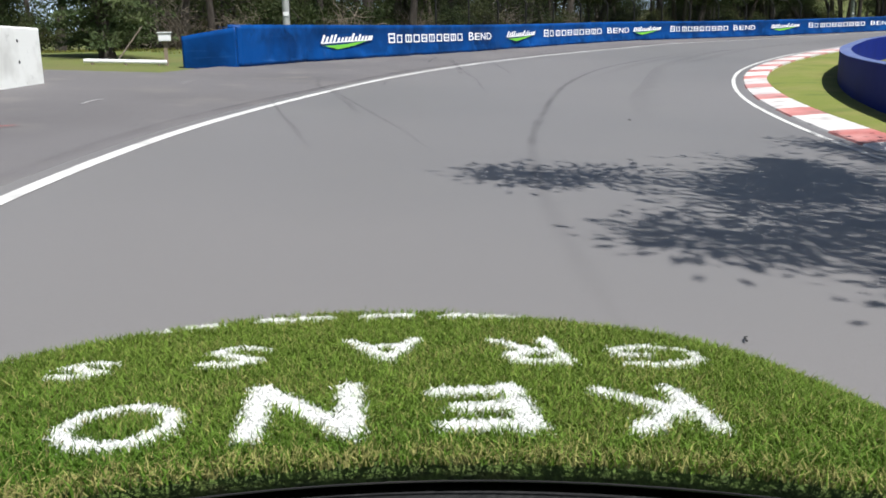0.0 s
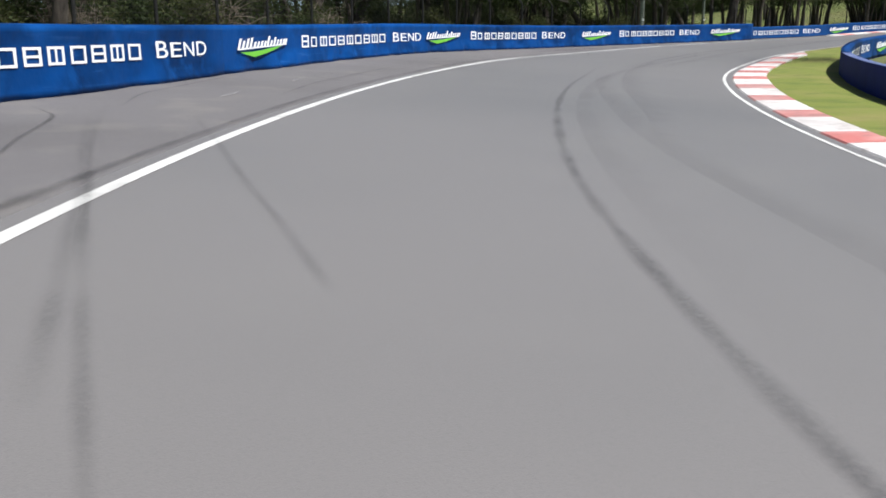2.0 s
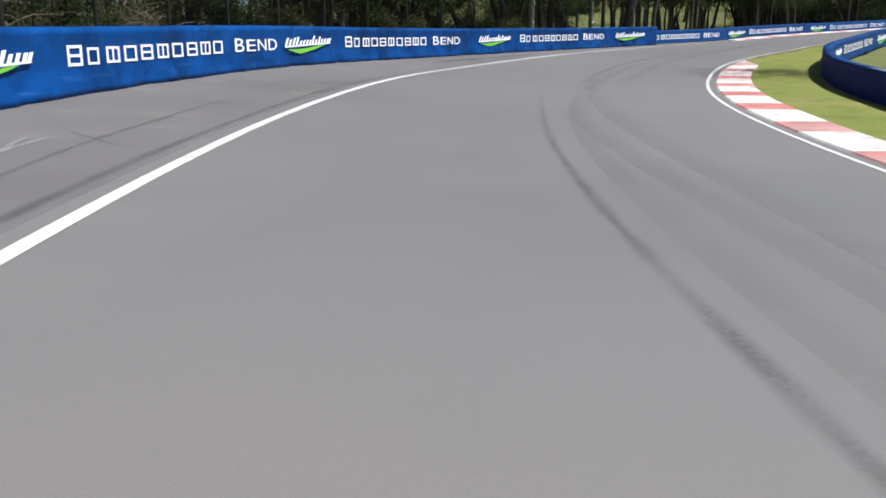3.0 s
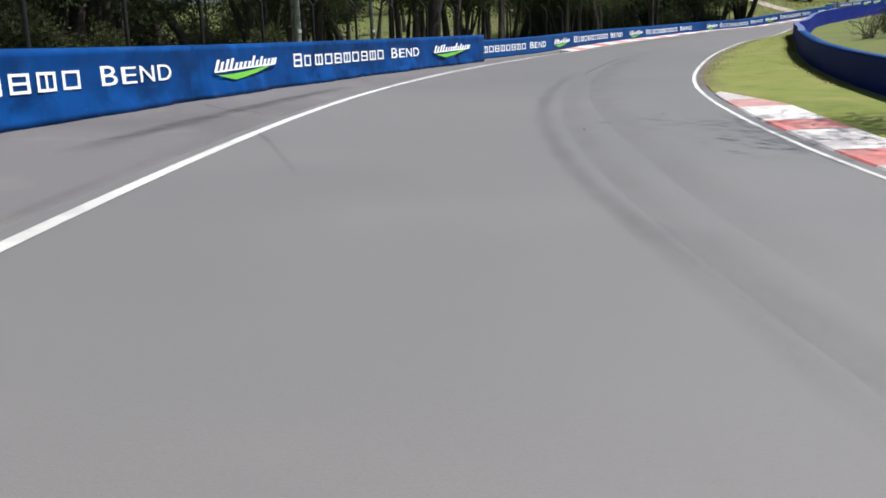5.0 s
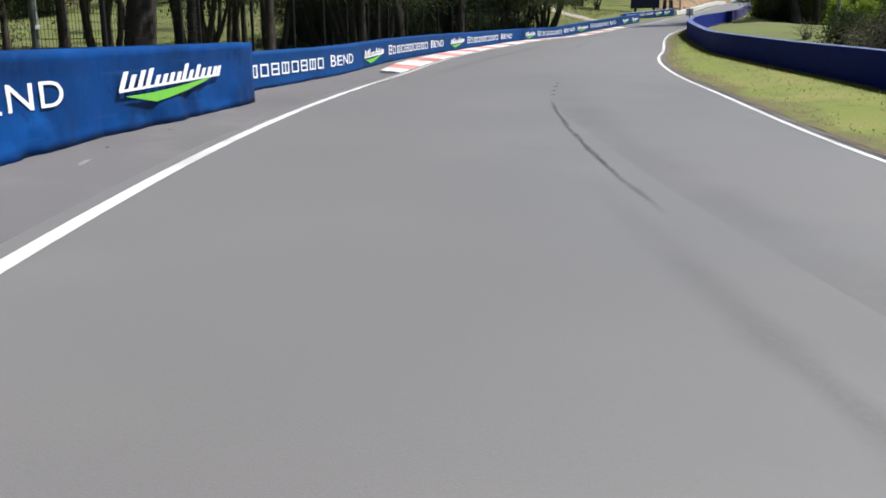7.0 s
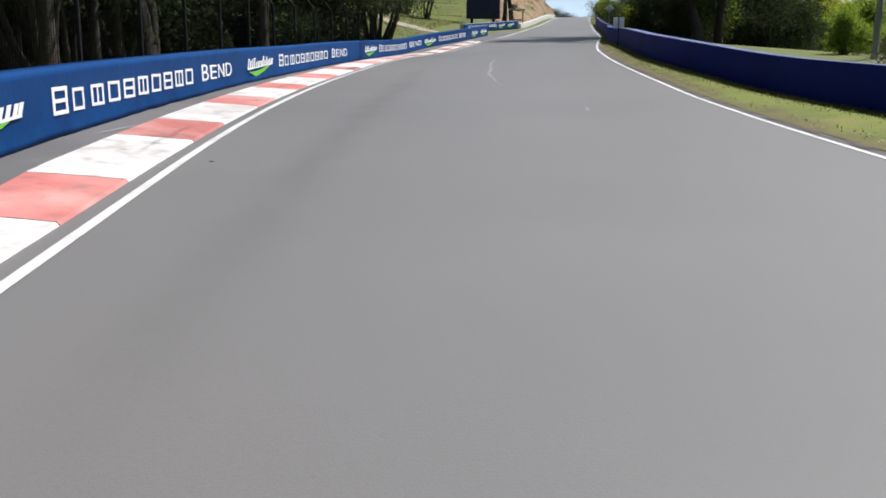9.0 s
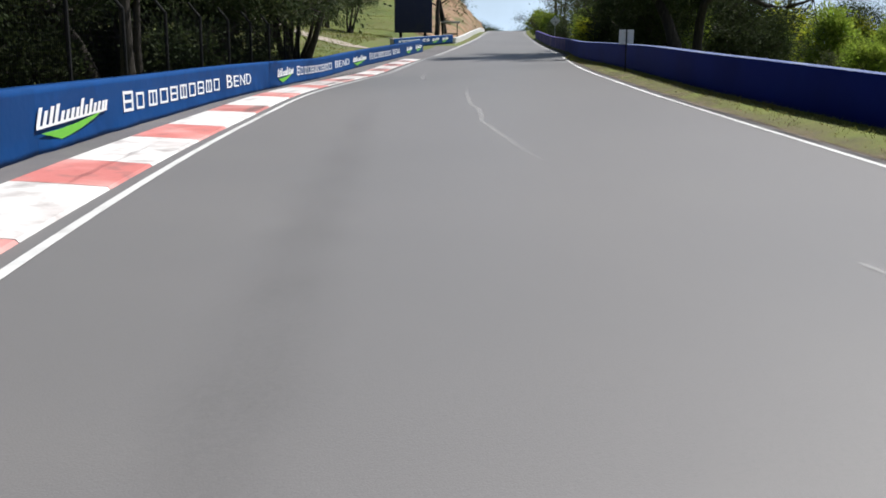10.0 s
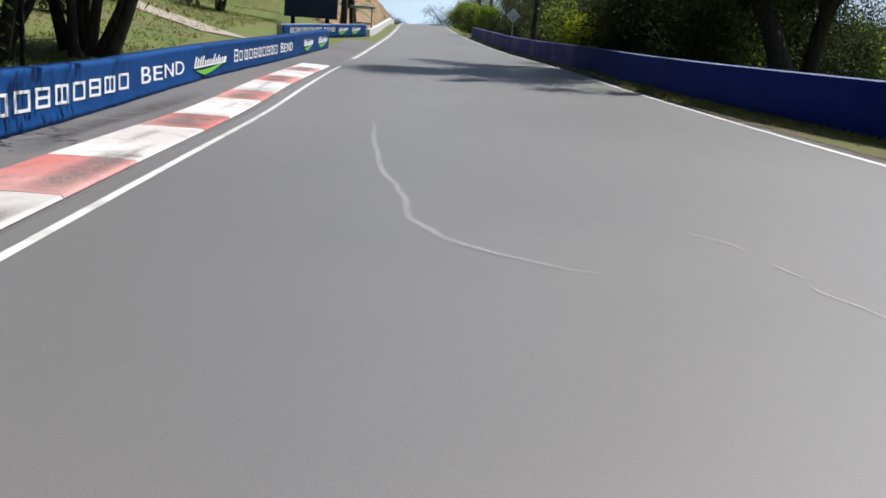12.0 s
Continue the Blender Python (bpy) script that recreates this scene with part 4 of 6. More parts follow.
# ---------------------------------------------------------------- plants
def tube(vs, fs, pts, radii, n=7):
    o = len(vs)
    for i, (p, r) in enumerate(zip(pts, radii)):
        d = (pts[min(i + 1, len(pts) - 1)] - pts[max(i - 1, 0)]).normalized()
        x = d.cross(Vector((0.3, 0.9, 0.1))).normalized()
        y = d.cross(x)
        for k in range(n):
            a = 2 * math.pi * k / n
            vs.append(p + (x * math.cos(a) + y * math.sin(a)) * r)
        if i:
            for k in range(n):
                q = o + (i - 1) * n
                fs.append((q + k, q + (k + 1) % n, q + n + (k + 1) % n, q + n + k))


def bend(rnd, a, d, length, k, wob, sag=0.0):
    pts, p, d = [a.copy()], a.copy(), d.normalized()
    for i in range(k):
        d = (d + Vector((rnd.gauss(0, wob), rnd.gauss(0, wob), rnd.gauss(0, wob) - sag))).normalized()
        p = p + d * (length / k)
        pts.append(p.copy())
    return pts


def leaves(centres, seed, size, slim=0.4, hang=0.0):
    """Small four-cornered leaves round the given centres, as one mesh's vertices and faces."""
    g = np.random.default_rng(seed)
    c = np.asarray(centres)
    n = len(c)
    d = g.normal(size=(n, 3))
    d[:, 2] -= hang
    d /= np.linalg.norm(d, axis=1, keepdims=True)
    e = np.cross(d, g.normal(size=(n, 3)))
    e /= np.linalg.norm(e, axis=1, keepdims=True) + 1e-9
    L = size * g.uniform(0.6, 1.5, (n, 1))
    v = np.stack([c - d * L / 2, c + e * L * slim / 2, c + d * L / 2, c - e * L * slim / 2], 1).reshape(-1, 3)
    return v.tolist(), [(4 * i, 4 * i + 1, 4 * i + 2, 4 * i + 3) for i in range(n)]


def tree(name, seed, height, r0, first, limbs, spread, leaf, size, per_tip, label, hang=0.3, up=0.6, wob=0.12, stems=1, clump=0.55, bark=None):
    """A tree with a tapered trunk (or several), two orders of limbs and a crown of single leaves."""
    rnd = random.Random(seed)
    g = np.random.default_rng(seed)
    vs, fs, cen = [], [], []
    for st in range(stems):
        lean = Vector((rnd.gauss(0, 0.07 + 0.12 * (stems > 1)), rnd.gauss(0, 0.07 + 0.12 * (stems > 1)), 1))
        base = Vector((rnd.uniform(-0.35, 0.35), rnd.uniform(-0.35, 0.35), -0.35)) if stems > 1 else Vector((0, 0, -0.35))
        h = height * (1 if st == 0 else rnd.uniform(0.7, 0.95))
        r = r0 * (1 if st == 0 else rnd.uniform(0.6, 0.9))
        trunk = bend(rnd, base, lean, h, 10, wob * 0.7)
        rad = [r * (1.45 if i == 0 else 1.08 if i == 1 else 1) * (1 - 0.085 * i) for i in range(11)]
        tube(vs, fs, trunk, rad, 9)
        for k in range(limbs):
            f = first / h + (0.98 - first / h) * (k + rnd.random() * 0.7) / limbs
            i = min(9, int(f * 10))
            p = trunk[i].lerp(trunk[i + 1], f * 10 - i)
            a = k * 2.4 + rnd.uniform(-0.5, 0.5) + st * 2
            L = spread * (1.05 - 0.55 * f) * rnd.uniform(0.7, 1.2)
            d = Vector((math.cos(a), math.sin(a), up * rnd.uniform(0.4, 1.4)))
            limb = bend(rnd, p, d, L, 5, wob * 1.6, 0.03)
            lr = max(0.018, rad[i] * 0.42)
            tube(vs, fs, limb, [lr * (1 - 0.17 * q) for q in range(6)], 5)
            for q in range(4):
                m = limb[2 + q % 4] if q < 4 else limb[-1]
                d2 = Vector((rnd.gauss(0, 1), rnd.gauss(0, 1), rnd.gauss(0.1, 0.6)))
                twig = bend(rnd, m, d2, L * 0.42, 3, wob * 2, 0.05)
                tube(vs, fs, twig, [lr * 0.35, lr * 0.25, lr * 0.18, lr * 0.08], 4)
                for tip in twig[1:]:
                    cen.append(np.array(tip) + g.normal(size=(per_tip, 3)) * clump * np.array([1, 1, 0.75]) * (0.5 + rnd.random()))
    root = empty(name, Matrix.Identity(4), label, "tree")
    put("trunk", mesh("trunk", vs, fs, bark or M_BARK, True), root)
    if per_tip:
        v, f = leaves(np.concatenate(cen), seed, size, 0.42, hang)
        put("crown", mesh("crown", v, f, leaf), root)
    return root


def conifer(seed, height):
    """A spreading cedar with tiers of flat needle sprays."""
    rnd, g = random.Random(seed), np.random.default_rng(seed)
    vs, fs, cen = [], [], []
    tr = bend(rnd, Vector((0, 0, -0.3)), Vector((0, 0, 1)), height, 10, 0.03)
    tube(vs, fs, tr, [0.26 * (1.3 if i == 0 else 1) * (1 - 0.09 * i) for i in range(11)], 9)
    for k in range(46):
        f = 0.13 + 0.83 * k / 46
        i = min(9, int(f * 10))
        p = tr[i].lerp(tr[i + 1], f * 10 - i)
        a = k * 2.4
        L = 2.3 * (1.1 - f) * rnd.uniform(0.6, 1.2)
        limb = bend(rnd, p, Vector((math.cos(a), math.sin(a), -0.02)), L, 5, 0.06, 0.03)
        tube(vs, fs, limb, [0.05, 0.04, 0.03, 0.025, 0.02, 0.01], 4)
        for q in limb[1:]:
            cen.append(np.array(q) + g.normal(size=(90, 3)) * np.array([0.28, 0.28, 0.07]))
    root = empty("cedar_tree", Matrix.Identity(4), "dark spreading cedar with flat tiers of needles beside the run-off", "tree")
    put("trunk", mesh("trunk", vs, fs, M_BARK, True), root)
    v, f = leaves(np.concatenate(cen), seed, 0.16, 0.3, 0.2)
    put("crown", mesh("crown", v, f, M_LEAFC), root)
    return root


def shrub(name, seed, height, width, leaf, size, count, label, dead=False):
    rnd, g = random.Random(seed), np.random.default_rng(seed)
    vs, fs, cen = [], [], []
    for k in range(9 if not dead else 16):
        a = rnd.uniform(0, 6.28)
        d = Vector((math.cos(a) * rnd.uniform(0.2, 0.9), math.sin(a) * rnd.uniform(0.2, 0.9), 1))
        st = bend(rnd, Vector((rnd.gauss(0, 0.15), rnd.gauss(0, 0.15), -0.15)), d, height * rnd.uniform(0.6, 1.0), 5, 0.22 if dead else 0.12)
        tube(vs, fs, st, [0.045, 0.036, 0.028, 0.02, 0.013, 0.007], 5)
        for q in range(6):
            tw = bend(rnd, st[rnd.randint(1, 5)], Vector((rnd.gauss(0, 1), rnd.gauss(0, 1), rnd.gauss(0.3, 0.7))), width * 0.45, 3, 0.3)
            tube(vs, fs, tw, [0.016, 0.012, 0.008, 0.004], 4)
    root = empty(name, Matrix.Identity(4), label, "shrub")
    put("branchwork", mesh("branchwork", vs, fs, M_TWIG if dead else M_BARK), root)
    if count:
        for k in range(26):
            a, rr, z = rnd.uniform(0, 6.28), width * math.sqrt(rnd.random()) * 0.5, height * (0.12 + 0.85 * rnd.random())
            rr *= 1.15 - 0.55 * z / height
            cen.append(np.array([rr * math.cos(a), rr * math.sin(a), z]) + g.normal(size=(count // 26, 3)) * np.array([0.17, 0.17, 0.15]) * width * 0.75)
        c = np.concatenate(cen)
        c[:, 2] = np.abs(c[:, 2]) + 0.03
        v, f = leaves(c, seed, size, 0.45, 0.0)
        put("foliage", mesh("foliage", v, f, leaf), root)
    return root


def plant(proto, x, y, turn, scale, group="", label="", tilt=0.0):
    o = copy_thing(proto, Matrix.Translation((x, y, ground_z(x, y))) @ Matrix.Rotation(turn, 4, "Z") @ Matrix.Rotation(tilt, 4, "X") @ Matrix.Scale(scale, 4))
    if group:
        o["group"] = group
    if label:
        o["label"] = label
    return o


P_TALL = [tree("eucalypt_tree", 11, 13, 0.24, 4.6, 16, 4.2, M_LEAF, 0.16, 26, "tall grey-barked tree with drooping olive leaves", 0.8),
          tree("eucalypt_tree", 12, 12, 0.30, 4.2, 15, 4.0, M_LEAF, 0.16, 26, "tall dark-barked tree with drooping olive leaves", 0.8),
          tree("eucalypt_tree", 13, 12, 0.17, 3.8, 14, 3.2, M_LEAFD, 0.15, 26, "slender dark tree with thin hanging leaves", 0.9)]
P_MULTI = [tree("wattle_tree", 21, 8, 0.16, 1.5, 8, 3.0, M_LEAFD, 0.15, 24, "dark tree with several crooked stems", 0.5, 0.5, 0.16, 3),
           tree("wattle_tree", 22, 7, 0.13, 1.2, 8, 2.8, M_LEAF, 0.15, 24, "olive tree with several crooked stems", 0.5, 0.5, 0.18, 3)]
P_STEM = tree("wattle_tree", 23, 8.5, 0.20, 3.4, 9, 3.2, M_LEAFD, 0.15, 34, "dark tree with several bare crooked stems and a high crown", 0.4, 0.6, 0.15, 4)
P_DARK = [tree("oak_tree", 31, 9, 0.30, 1.2, 20, 4.6, M_LEAFD, 0.17, 84, "broad dark-leaved tree behind the barrier", 0.2, 0.35, 0.14, 1, 0.7),
          tree("oak_tree", 32, 8, 0.26, 0.9, 20, 4.2, M_LEAFD, 0.17, 84, "broad dark-leaved tree behind the barrier", 0.2, 0.3, 0.16, 2, 0.7)]
P_SHADE = tree("plane_tree", 35, 11, 0.32, 3.2, 22, 6.6, M_LEAFD, 0.15, 400, "broad leafy tree overhanging the barrier and track", 0.2, 0.35, 0.13, 1, 0.36)
P_BROAD = tree("plane_tree", 35, 11, 0.32, 3.2, 22, 6.6, M_LEAFD, 0.18, 110, "broad leafy tree overhanging the barrier and track", 0.2, 0.35, 0.13, 1, 0.5)
P_SHRUB = [shrub("shrub", 41, 2.2, 2.4, M_LEAF, 0.15, 2600, "olive-green shrub under the trees"),
           shrub("shrub", 42, 1.7, 2.2, M_LEAFD, 0.14, 2400, "dark green shrub under the trees"),
           shrub("shrub", 43, 2.6, 2.4, M_LEAFB, 0.14, 8000, "bright green leafy garden shrub"),
           shrub("shrub", 44, 3.0, 2.6, M_LEAFY, 0.14, 8000, "yellow-green leafy garden shrub")]
P_DEAD = [shrub("dead_shrub", 51, 2.4, 2.6, None, 0, 0, "bare dry shrub with tangled brown twigs", True)]
P_CEDAR = conifer(61, 7.5)
PROTOS = [P_SHADE, P_BROAD, P_STEM] + P_TALL + P_MULTI + P_DARK + P_SHRUB + P_DEAD + [P_CEDAR]


def strew(protos, count, s_lo, s_hi, n_lo, n_hi, lo, hi, seed, group, keep=lambda x, y: True):
    """Plants at random places along a stretch of the track's side."""
    rnd = random.Random(seed)
    for k in range(count):
        s, n = rnd.uniform(s_lo, s_hi), rnd.uniform(n_lo, n_hi)
        p = at(s, n)
        if s < 32 and -21 < n < 0:
            continue
        if keep(p.x, p.y):
            plant(rnd.choice(protos), p.x, p.y, rnd.uniform(0, 6.28), rnd.uniform(lo, hi), group)


LEFT, RIGHT = "trees behind the outer barrier", "trees behind the inner barrier"
# outside of the bend: a wood beyond the fence that thins out into a meadow
strew(P_TALL, 46, -5, 92, -48, -14, 0.8, 1.2, 1, LEFT)
strew(P_MULTI, 26, -5, 58, -42, -12.5, 0.8, 1.3, 2, LEFT)
strew(P_SHRUB[:2], 38, -5, 64, -36, -11.5, 0.7, 1.3, 3, "shrubs behind the outer barrier")
strew(P_DEAD, 12, 26, 62, -22, -10.5, 0.7, 1.2, 4, "dry shrubs behind the outer barrier")
strew(P_TALL, 26, 88, 150, -46, -11, 0.8, 1.2, 5, LEFT)
strew([P_STEM], 14, 60, 128, -30, -11, 0.9, 1.2, 6, LEFT)
strew(P_TALL + P_MULTI, 30, 165, 235, -60, -19, 0.8, 1.2, 7, LEFT)
strew(P_MULTI, 10, 170, 225, -40, -15, 0.6, 0.9, 27, LEFT)
strew(P_SHRUB[:1], 14, 170, 230, -40, -13, 0.5, 0.9, 28, "shrubs behind the outer barrier")
strew(P_TALL + P_DARK, 34, 60, 215, -120, -62, 0.9, 1.4, 8, LEFT)
strew(P_DARK + P_TALL, 26, -10, 90, -90, -48, 0.9, 1.3, 18, LEFT)
# trees that stand close behind the lower barrier
for s, n, k, sc in ((97.2, -7.6, 1, 1.35), (104.5, -9.5, 0, 0.9), (108.5, -8.6, 2, 1.1), (111.0, -9.6, 2, 1.0), (119.5, -9.0, 2, 1.2), (122.6, -9.4, 2, 0.9), (124.5, -8.6, 1, 0.9), (128.2, -10.2, 0, 0.9), (136.5, -9.2, 2, 1.2), (140.5, -10.5, 2, 0.9)):
    p = at(s, n)
    plant(P_TALL[k], p.x, p.y, s * 1.7, sc, LEFT)
for s, n, k, sc in ((163.6, -9.9, 0, 1.15), (165.4, -10.6, 0, 1.1), (160.5, -11.5, 0, 1.1)):
    p = at(s, n)
    plant(P_STEM, p.x, p.y, s * 2.3, sc, LEFT)
for s, n, sc in ((168.5, -17.5, 1.0), (177, -20, 1.1), (184, -22, 1.0), (190, -27, 1.1), (197, -26, 1.0), (204, -30, 1.1), (200, -12, 0.8), (209, -16, 0.9), (187, -33, 1.1)):
    p = at(s, n)
    plant(P_STEM, p.x, p.y, s * 3.1, sc, LEFT)
for s, n, sc in ((203.5, -3.4, 0.95), (205.5, -2.5, 1.0)):
    p = at(s, n)
    plant(P_TALL[1], p.x, p.y, s, sc, LEFT)
strew(P_DARK + P_TALL, 14, 225, 300, -12, -4, 0.6, 1.0, 9, LEFT)
strew(P_SHRUB[:2], 22, 226, 292, -8, 0, 0.5, 0.9, 33, "shrubs on the rock bank")
p = at(26.2, -13.4)
P_CEDAR.matrix_world = Matrix.Translation((p.x, p.y, ground_z(p.x, p.y)))
# inside of the bend: single trees low down, then gardens and a dense dark row
plant(P_SHADE, 13.9, 3.5, 10.6, 0.95, RIGHT)
plant(P_SHADE, 16.5, -1.3, 4.2, 1.12, RIGHT)
plant(P_SHADE, 14.2, 7.4, 1.1, 0.78, RIGHT)
for x, y, sc in ((41.0, 44.4, 1.15), (43.0, 42.6, 1.0), (36.4, 33.9, 1.2), (31.8, 30.6, 1.15), (40.8, 36.4, 1.2)):
    plant(P_TALL[2], x, y, x, sc, RIGHT)
GARDEN = "garden shrubs behind the inner barrier"
for x, y, k, sc in ((139.6, 58.3, 2, 1.5), (144, 55.5, 2, 1.0), (150, 50, 2, 1.1), (156, 47, 0, 1.2), (165, 44, 2, 1.6), (168, 43, 3, 2.1), (175.6, 38.4, 3, 2.0), (163.5, 38.7, 2, 2.3), (160, 34, 2, 2.0), (155, 31, 2, 1.9), (170, 34, 3, 1.8), (151, 27, 0, 1.8), (166, 29, 2, 1.8), (146, 36, 2, 1.2), (139, 45, 2, 1.3), (147, 44, 0, 1.2), (133, 47, 2, 1.2), (128, 43, 0, 1.3), (120, 40, 2, 1.2), (112, 42, 0, 1.2), (105, 45, 2, 1.0), (176, 48, 0, 1.6), (160, 50, 0, 1.3)):
    plant(P_SHRUB[k], x, y, x, sc, GARDEN)
for s, n, k, sc in ((138.0, 15.0, 2, 0.65), (134.5, 16.0, 2, 0.6), (131, 18, 2, 1.3), (126, 18.5, 2, 1.1), (121, 17, 0, 1.1), (117, 18, 2, 1.1), (181, 9.6, 3, 0.75), (183.5, 9.9, 2, 1.0), (186.5, 10.4, 2, 1.2), (206, 9.9, 1, 1.1), (211, 9.9, 1, 1.2), (216, 9.2, 2, 1.0), (221, 9.4, 0, 1.2), (227, 9.2, 2, 1.0), (234, 9.6, 0, 1.3), (242, 9.4, 2, 1.1)):
    p = at(s, n)
    plant(P_SHRUB[k], p.x, p.y, s, sc, GARDEN)
for s, n, k, sc in ((206, 42, 0, 0.9), (136, 42, 1, 1.0), (131, 40, 0, 0.9), (125, 42, 1, 1.0), (215, 52, 1, 1.1), (196, 56, 0, 1.1)):
    p = at(s, n)
    plant(P_DARK[k], p.x, p.y, s, sc, RIGHT)
strew(P_SHRUB[:2] + P_DEAD, 16, 106, 128, 12.5, 17, 0.5, 0.8, 19, GARDEN)
strew(P_SHRUB[:2], 12, 96, 128, 16, 28, 0.9, 1.4, 11, GARDEN)
strew(P_DARK, 12, 84, 112, 24, 46, 0.8, 1.1, 13, RIGHT)
strew(P_DARK + P_MULTI, 22, 178, 216, 14.5, 24, 0.7, 1.05, 12, RIGHT)
for s, n, k, sc in ((171.5, 12.4, 0, 0.85), (175, 11.8, 1, 0.95), (179.5, 12.6, 0, 0.95), (186, 13.4, 1, 0.9)):
    p = at(s, n)
    plant(P_DARK[k], p.x, p.y, s, sc, RIGHT)
p = at(164.2, 12.8)
plant(P_SHADE, p.x, p.y, 2.0, 1.28, RIGHT, "tall leafy tree with arching boughs that shade the track")
for s, n, k, sc in ((190, 48, 0, 0.8), (200, 60, 1, 0.9), (180, 56, 0, 0.8), (212, 62, 1, 1.0), (186, 66, 0, 0.9)):
    p = at(s, n)
    plant(P_TALL[k], p.x, p.y, s, sc, RIGHT)
strew(P_TALL + P_DARK, 14, 100, 170, 60, 90, 0.9, 1.3, 14, RIGHT)
strew(P_DARK + P_TALL + P_MULTI, 24, 212, 300, 13, 34, 0.7, 1.15, 15, RIGHT)
strew(P_SHRUB[:2], 18, 171, 194, 10.6, 14, 0.7, 1.1, 16, GARDEN)
strew(P_SHRUB[:2], 10, 196, 230, 15, 18, 0.8, 1.2, 26, GARDEN)
strew(P_DARK + P_TALL, 14, 290, 395, -34, -2, 0.8, 1.2, 17, "far trees on the hill")
strew(P_DARK + P_MULTI, 16, 305, 360, 2, 26, 0.6, 0.95, 37, "far trees on the hill")
strew(P_DARK + P_TALL, 14, 300, 395, 32, 64, 1.0, 1.4, 36, "far trees on the hill")
# deep shade under broad crowns behind the fence by the lower barrier
for s, n, sc in ((143, -13, 1.0), (146, -10.2, 1.0), (150.5, -11, 0.95), (138, -18, 1.0), (143, -17.5, 1.1), (151, -18, 1.1), (156.5, -11.8, 0.9), (140, -25, 1.2), (150, -26, 1.2), (104, -17, 0.9), (90, -16, 0.9), (79, -17, 0.95), (68, -17, 0.95), (57, -18, 0.9), (95, -28, 1.1), (75, -30, 1.1), (115, -27, 1.0)):
    p = at(s, n)
    plant(P_BROAD, p.x, p.y, s * 1.3, sc, LEFT, "broad dark tree shading the ground behind the fence")
strew([P_STEM], 12, 118, 154, -16, -8.6, 0.8, 1.0, 21, LEFT)
strew(P_SHRUB[1:2], 24, 137, 157, -20, -8.8, 0.8, 1.3, 22, "shrubs behind the outer barrier")
strew(P_DARK, 8, 136, 156, -30, -19, 0.6, 0.85, 23, LEFT)
strew(P_TALL, 22, 40, 128, -40, -11, 0.9, 1.3, 29, LEFT)
strew(P_SHRUB[:2] + P_DEAD, 44, 33, 100, -34, -10.5, 0.6, 1.1, 34, "shrubs behind the outer barrier")
strew(P_DARK, 22, 40, 128, -62, -34, 0.6, 0.95, 35, LEFT)


def arched_tree():
    """An old tree whose main bough arches out over the garden, with hanging twigs."""
    rnd, g = random.Random(77), np.random.default_rng(77)
    o = at(166.2, 14.6)
    o.z = ground_z(o.x, o.y)
    way = [(166.2, 14.6, -0.6), (166.0, 14.5, 1.2), (165.7, 14.5, 2.5), (165.3, 14.6, 3.5), (164.8, 15.0, 4.2), (164.5, 15.9, 4.3), (164.3, 16.9, 3.8), (164.0, 17.9, 3.3), (163.6, 19.0, 3.2), (163.0, 20.2, 3.6)]
    base = [Vector((at(a, b).x - o.x, at(a, b).y - o.y, z)) for a, b, z in way]
    vs, fs, cen = [], [], []
    tube(vs, fs, base, [0.36, 0.30, 0.27, 0.25, 0.23, 0.20, 0.17, 0.14, 0.11, 0.06], 10)
    up = bend(rnd, base[2], Vector((0.3, -0.2, 1)), 7, 8, 0.12)
    tube(vs, fs, up, [0.24 - 0.025 * k for k in range(9)], 8)
    for q in base[3:] + up[2:]:
        for k in range(5):
            tw = bend(rnd, q, Vector((rnd.gauss(0, 1), rnd.gauss(0, 1), rnd.gauss(0.2, 0.8))), rnd.uniform(0.8, 2.2), 4, 0.25, 0.16)
            tube(vs, fs, tw, [0.035, 0.025, 0.018, 0.012, 0.006], 5)
            if rnd.random() < 0.3:
                for tip in tw[2:]:
                    cen.append(np.array(tip) + g.normal(size=(34, 3)) * np.array([0.2, 0.2, 0.3]))
    root = empty("arched_tree", Matrix.Translation(o), "dark old tree with one bough arching low over garden shrubs", "tree", RIGHT)
    put("trunk", mesh("trunk", vs, fs, M_BARK, True), root)
    v, f = leaves(np.concatenate(cen), 77, 0.12, 0.3, 0.9)
    put("crown", mesh("crown", v, f, M_LEAFD), root)


arched_tree()
for o in PROTOS:
    if o is not P_CEDAR:
        for c in list(o.children):
            bpy.data.objects.remove(c)
        bpy.data.objects.remove(o)


# ---------------------------------------------------------------- short grass on the verge, litter
def blades(name, count, seed, s0, s1, a, b, tall, material, label, wide=0.012, up=0.12):
    g = np.random.default_rng(seed)
    vs, fs = [], []
    for k in range(count):
        s, u = g.uniform(s0, s1), g.uniform(0, 1)
        p = at(s, a(s) + (b(s) - a(s)) * u, 0.05 + 0.10 * min(1, u * 2))
        h, t = tall * g.uniform(0.5, 1.5), g.uniform(0, 6.28)
        d = Vector((math.cos(t), math.sin(t), 0))
        q = Vector((g.normal() * 0.4, g.normal() * 0.4, 1)) * h
        i = len(vs)
        vs += [p - d * wide, p + d * wide, p + q]
        fs.append((i, i + 1, i + 2))
    return put(name, mesh(name, vs, fs, material), label=label, category="grass", kind="stuff")


blades("grass", 5000, 5, 86, 160, lambda s: line_r(s) + (1.45 if s < 76 else 0.55), lambda s: wall_r(s) - 0.03, 0.022, M_BLADE, "short yellowing grass along the barrier")


